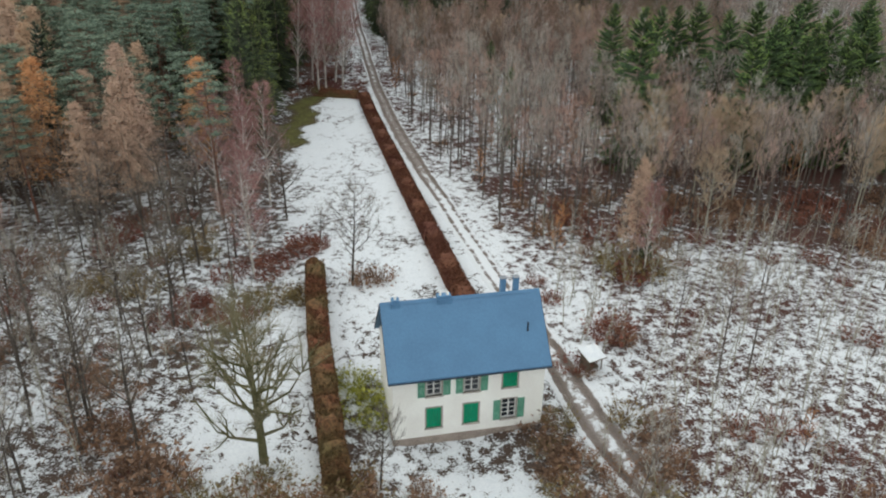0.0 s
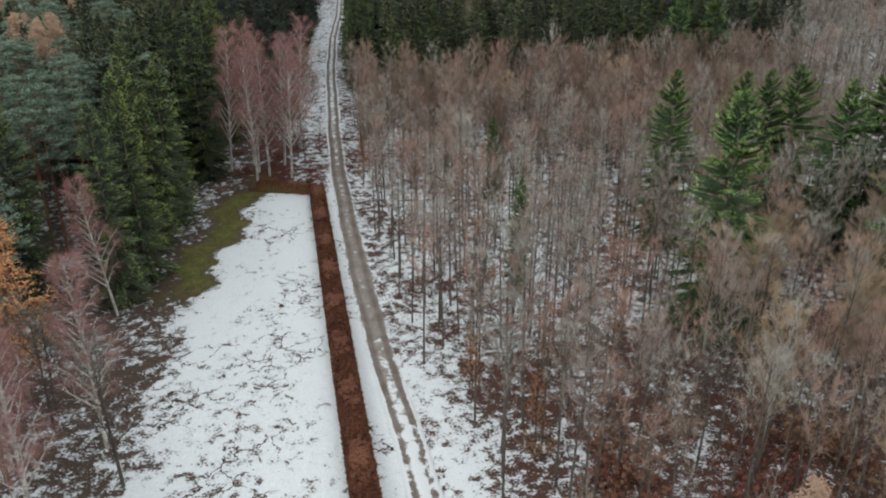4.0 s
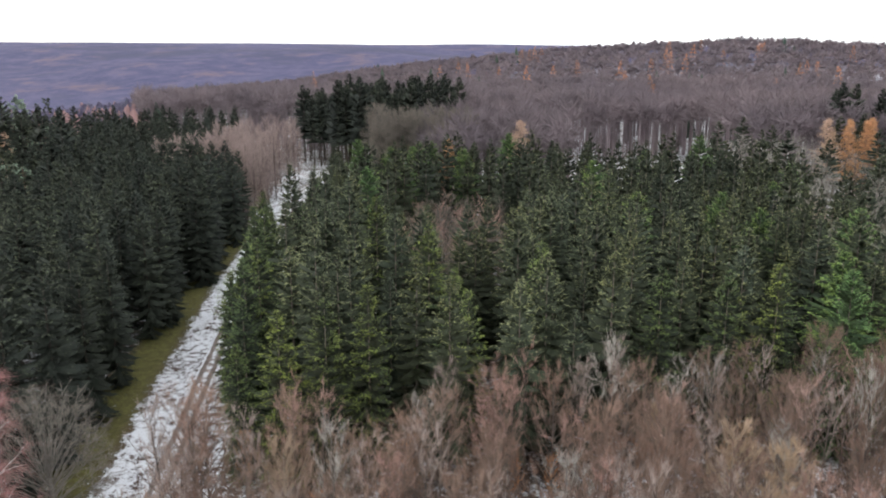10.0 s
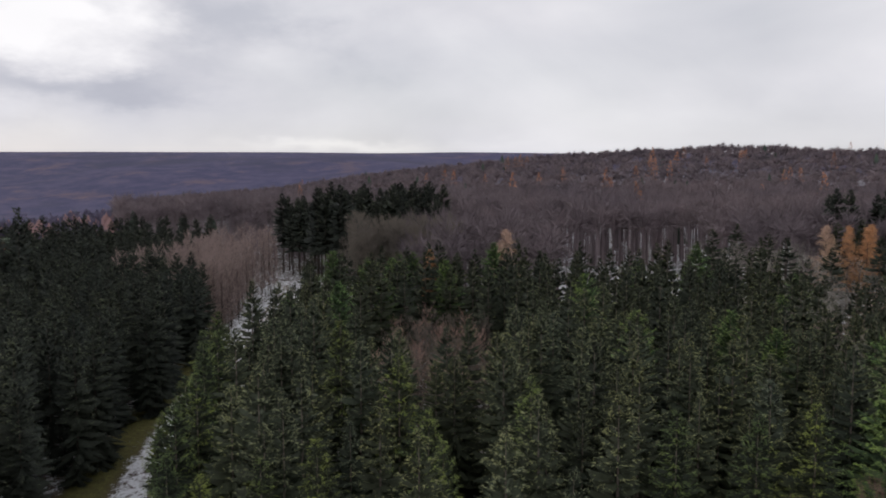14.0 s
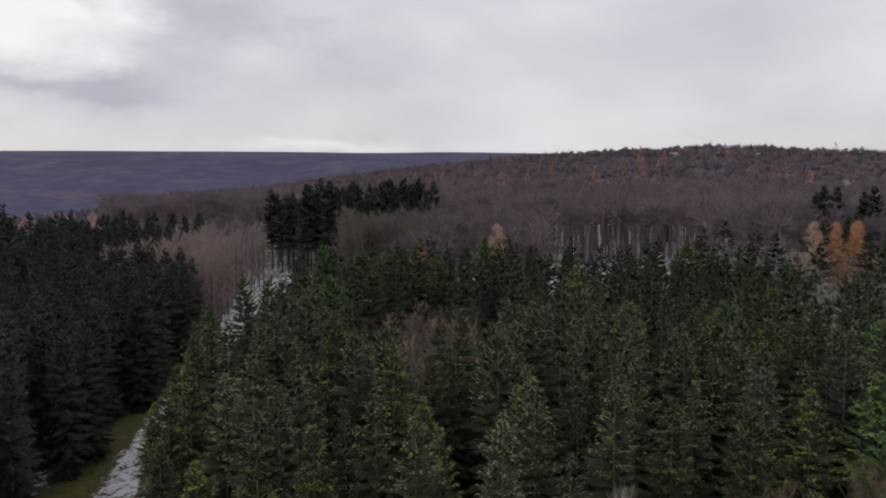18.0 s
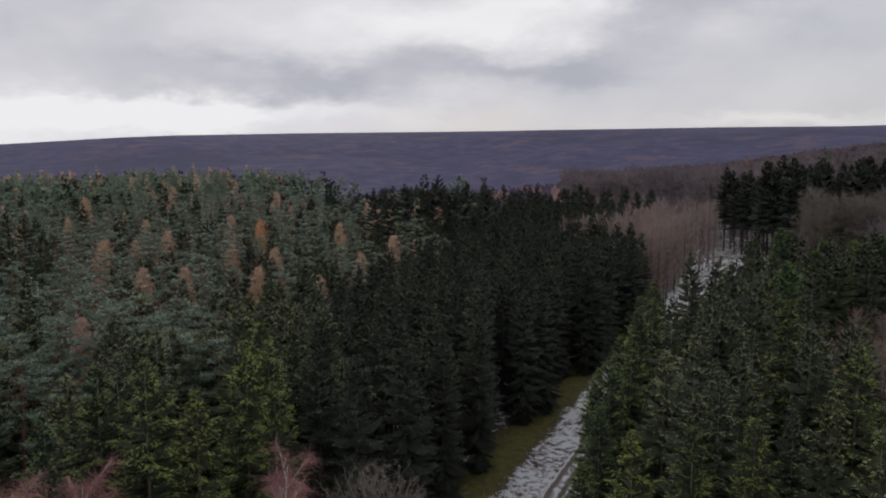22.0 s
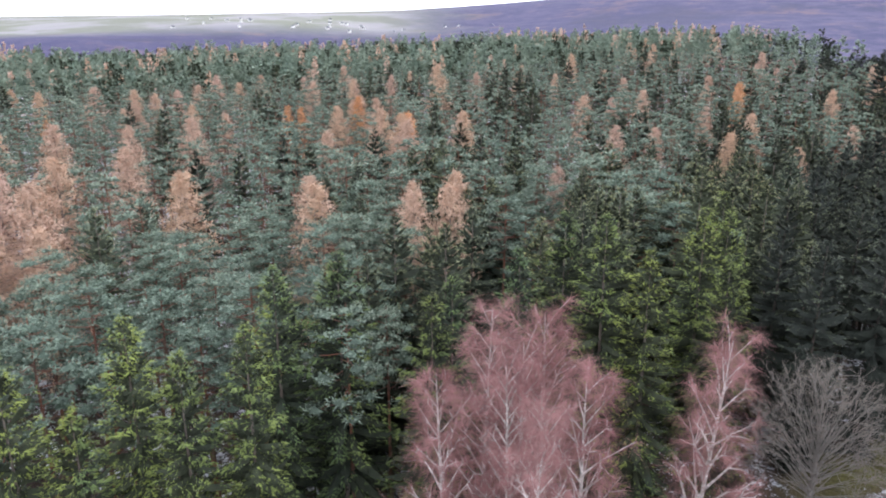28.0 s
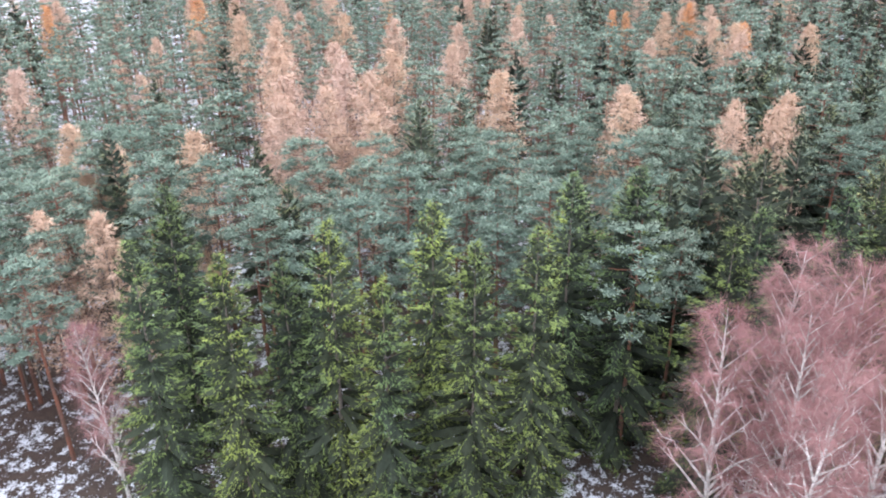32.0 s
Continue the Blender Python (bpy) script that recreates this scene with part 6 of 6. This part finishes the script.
# ---- hedges ----


def build_hedge(name, pts, width, height, mat, label, seed, rough=0.0):
    """A clipped hedge: a lumpy core and a skin of many small dead leaves."""
    r0 = np.random.RandomState(seed)
    root = new(name)
    p = np.array(pts, float)
    L = np.concatenate([[0], np.cumsum(np.hypot(*np.diff(p, axis=0).T))])
    s = np.arange(0, L[-1], 0.5)
    c = np.stack([np.interp(s, L, p[:, 0]), np.interp(s, L, p[:, 1])], 1)
    d = np.gradient(c, axis=0)
    d /= np.linalg.norm(d, axis=1, keepdims=True)
    n = np.stack([d[:, 1], -d[:, 0]], 1)
    prof = [(-0.5, -0.1), (-0.52, 0.5), (-0.45, 0.92), (-0.2, 1.0), (0.2, 1.0), (0.45, 0.92), (0.52, 0.5), (0.5, -0.1)]
    V = []
    for i in range(len(s)):
        z = float(land(*c[i]))
        for o, h in prof:
            w = width * (o + r0.randn() * 0.035)
            V.append((*(c[i] + n[i] * w), z + height * (h * (1 + 0.12 * math.sin(i * 0.4) * (h > 0.4)) + r0.randn() * 0.06 + rough * (r0.rand() - 0.5) * (h > 0.4))))
    k = len(prof)
    i = np.arange(len(V)).reshape(-1, k)
    F = np.stack([i[:-1, :-1], i[:-1, 1:], i[1:, 1:], i[1:, :-1]], -1).reshape(-1, 4)
    e0, e1 = i[0], i[-1]
    caps = [(e0[a], e0[a + 1], e0[k - 2 - a], e0[k - 1 - a]) for a in range(3)] + [(e1[k - 1 - a], e1[k - 2 - a], e1[a + 1], e1[a]) for a in range(3)]
    F = np.concatenate([F, np.array(caps)])
    ob = new("core", mesh_object("core", V, F, [mat]))
    ob.parent = root
    m = int(L[-1] * 240)
    C = Tris()
    q = r0.rand(m) * (len(s) - 1.01)
    i0 = q.astype(int)
    f = (q - i0)[:, None]
    cc, nn = c[i0] * (1 - f) + c[i0 + 1] * f, n[i0]
    t = r0.rand(m)
    top = t < 0.5
    off = np.where(top, r0.rand(m) - 0.5, np.where(r0.rand(m) < 0.5, -0.5, 0.5))
    hh = np.where(top, 1.0, r0.rand(m))
    base = np.concatenate([cc + nn * (off * width)[:, None], (land(cc[:, 0], cc[:, 1]) + height * hh)[:, None]], 1)
    e1, e2 = unit(r0.randn(m, 3)) * 0.2, unit(r0.randn(m, 3)) * 0.24
    C.tri(base - e1 * 0.5, base + e1 * 0.5, base + e2 + (0, 0, 0.06), 0)
    lf = new("leaves", arrays_mesh("leaves", C.arrays(), [mat]))
    lf.parent = root
    tagged(root, label, "hedge")


build_hedge("beech_hedge", [(3.0, 61), (2.3, 64), (-5.2, 97.5), (-14.8, 141)], 1.9, 1.3, M["hedge"], "long low clipped hedge of brown withered beech leaves", 21)
build_hedge("cross_hedge", [(-15.9, 141.6), (-20, 142.0), (-23.5, 142.6)], 1.7, 1.2, M["hedge_olive"], "short clipped brown hedge across the end of the meadow", 23)
build_hedge("garden_hedge", [(-12.8, 68.6), (-10.4, 55), (-8.1, 44.8), (-6.7, 38.5)], 1.8, 1.9, M["hedge_olive"], "tall brown and olive hedge beside the snowy lawn", 22, 0.55)

# ---- low growth ----
BUSH = {k: [arrays_mesh("bush", shrub(400 + 10 * j + i, r=1.2 + 0.2 * i), [M[m]]) for i in range(3)] for j, (k, m) in enumerate((("red", "shrub_red"), ("olive", "shrub_olive"), ("brown", "brush"), ("moss", "brush_olive")))}


def bush(kind, x, y, s, label):
    r0 = random.Random(int(x * 31 + y * 17))
    ob = new("bush", BUSH[kind][r0.randrange(3)])
    ob.matrix_basis = pose(x, y, float(land(x, y)), 0, 0, r0.random() * 360) @ Matrix.Diagonal((s, s, s * 0.9, 1))
    tagged(ob, label, "bush", "bushes")


rb = np.random.RandomState(31)
LAB = {"red": "low red-brown bramble bush with dead leaves", "olive": "yellow-green leafy shrub beside the house", "brown": "brown withered bush on the forest floor", "moss": "olive-brown brush with dead leaves"}
for x, y, s in ((-6.5, 47.6, 1.7), (-5.3, 49.6, 1.6), (-7.1, 50.6, 1.3), (-4.9, 46.6, 1.2)):
    bush("olive", x, y, s, LAB["olive"])
for x, y, s in ((-7.5, 67.5, 1.6), (-6.2, 68.5, 1.3), (11.0, 64, 1.1), (15.5, 57.5, 1.9), (16.5, 59, 1.6), (11.2, 53.0, 1.2), (26, 44.5, 1.4), (20.5, 70, 1.9), (21.5, 72, 1.8)):
    bush("red" if x > 10 else "brown", x, y, s, LAB["red" if x > 10 else "brown"])
for x, y in scatter(rb, -60, -12, 26, 95, 5.0, lambda x, y: x < -15 - 0.13 * (y - 40) and rb.rand() < 0.25):
    k = "red" if rb.rand() < 0.6 else "brown"
    bush(k, x, y, 0.7 + rb.rand() * 1.1, LAB[k])
for x, y in scatter(rb, -9, 9, 33, 41, 2.1, lambda x, y: not (0 < x < 7 and y < 40.5) and rb.rand() < 0.8):
    bush("brown", x, y, 0.6 + rb.rand() * 0.5, LAB["brown"])
for x, y in scatter(rb, 10, 60, 30, 82, 6.0, lambda x, y: abs(x - road_x(y)) > 3 and rb.rand() < 0.45):
    k = "red" if rb.rand() < 0.6 else "brown"
    bush(k, x, y, 0.5 + rb.rand() * 0.9, LAB[k])
for x, y in scatter(rb, -8, 60, 78, 178, 11, lambda x, y: x > road_x(y) + 4 and rb.rand() < 0.7):
    k = "red" if rb.rand() < 0.5 else "brown"
    bush(k, x, y, 0.6 + rb.rand() * 0.9, LAB[k])
for x, y in scatter(rb, -28, -13, 142, 168, 3.5, lambda x, y: x < road_x(y) - 2.5 and rb.rand() < 0.7):
    bush("red", x, y, 0.5 + rb.rand() * 0.5, LAB["red"])

for x, y in scatter(rb, 14, 62, 79, 92, 3.6, lambda x, y: rb.rand() < 0.75):
    k = "red" if rb.rand() < 0.35 else "brown"
    bush(k, x, y, 1.1 + rb.rand() * 1.1, LAB[k])

# brush at the bend of the track before the house, and thickets in the wood on its left
for x, y in scatter(rb, 7.5, 24, 26, 48, 2.0, lambda x, y: abs(x - road_x(y)) < 5.5 and y < 47 and not (abs(x - road_x(y)) < 1.0 and y > 41) and rb.rand() < 0.75):
    k = "moss" if rb.rand() < 0.3 else "brown"
    bush(k, x, y, 0.7 + rb.rand() * 0.8, LAB[k])
for x, y, r, k in ((-22, 60, 4, "red"), (-27, 50, 3.5, "brown"), (-20, 70, 3.5, "red"), (-33, 66, 4, "moss"), (-28, 76, 4, "moss"), (-16, 64, 3, "moss"), (-24, 40, 3.5, "brown"), (-38, 52, 4, "brown"), (-36, 80, 4, "red"), (-44, 70, 4, "brown"), (-15.5, 76, 2.5, "red"), (-10, 33.5, 3, "moss")):
    for _ in range(5):
        a, q = rb.rand() * 6.28, r * math.sqrt(rb.rand())
        bush(k, x + q * math.cos(a), y + q * math.sin(a), 0.8 + rb.rand() * 0.9, LAB[k])
for x, y, s, k in ((-19.5, 38.8, 2.2, "brown"), (-18.2, 38.2, 1.9, "brown"), (-20.8, 38.0, 1.9, "brown"), (-15.8, 36.8, 1.4, "moss"), (-13.8, 36.4, 1.3, "moss"), (-12.0, 36.8, 1.5, "brown"), (-10.6, 36.2, 1.4, "moss"), (-9.0, 36.6, 1.5, "brown"),
                   (-7.4, 36.2, 1.7, "moss"), (-5.8, 36.4, 1.6, "brown"), (-4.4, 36.6, 1.5, "brown"), (-3.0, 36.2, 1.5, "moss"), (-1.6, 36.4, 1.5, "brown"), (-0.4, 37.6, 1.2, "brown"), (-11.2, 39.4, 1.1, "moss"), (-12.7, 39.2, 1.0, "moss"),
                   (8.9, 44.2, 1.3, "brown"), (9.4, 42.9, 1.4, "brown"), (9.2, 41.2, 1.2, "brown"), (12.2, 52.0, 0.9, "brown"), (16.0, 41.3, 1.2, "brown"), (-6.6, 38.6, 1.3, "moss"), (-5.4, 40.2, 1.1, "moss")):
    bush(k, x, y, s, LAB[k])
for x, y, s in ((20.5, 70.5, 2.6), (22, 71.5, 2.4), (19.5, 72, 2.0)):
    bush("moss", x, y, s, LAB["moss"])

# ---- the far village ----


def village_house():
    root = new("village_house")
    part("wall", boxes((-5, 5, -4, 4, -3, 5)), M["plaster"], root)
    part("wall", prism([(-4, 5.0), (4, 5.0), (0, 8.6)], "x", -5, 5), M["plaster"], root)
    for sg in (-1, 1):
        part("roof", prism([(sg * 4.7, 4.45), (0, 8.7), (0, 9.0), (sg * 4.7, 4.75)], "x", -5.4, 5.4), M["roof_edge"], root)
    return tagged(root, "white gabled house in a distant village", "house", "village houses")


def build_village():
    r0 = np.random.RandomState(8)
    first = village_house()
    for i in range(34):
        az, r = math.radians(64 + 24 * r0.rand()), 2500 + 500 * r0.rand()
        x, y = O.x - r * math.sin(az), O.y + r * math.cos(az)
        m = pose(x, y, float(land(x, y)), 0, 0, r0.rand() * 360) @ Matrix.Diagonal((1.0, 1.0, 0.9, 1))
        if i == 0:
            first.matrix_basis = m
        else:
            copy_thing(first, m)


build_village()
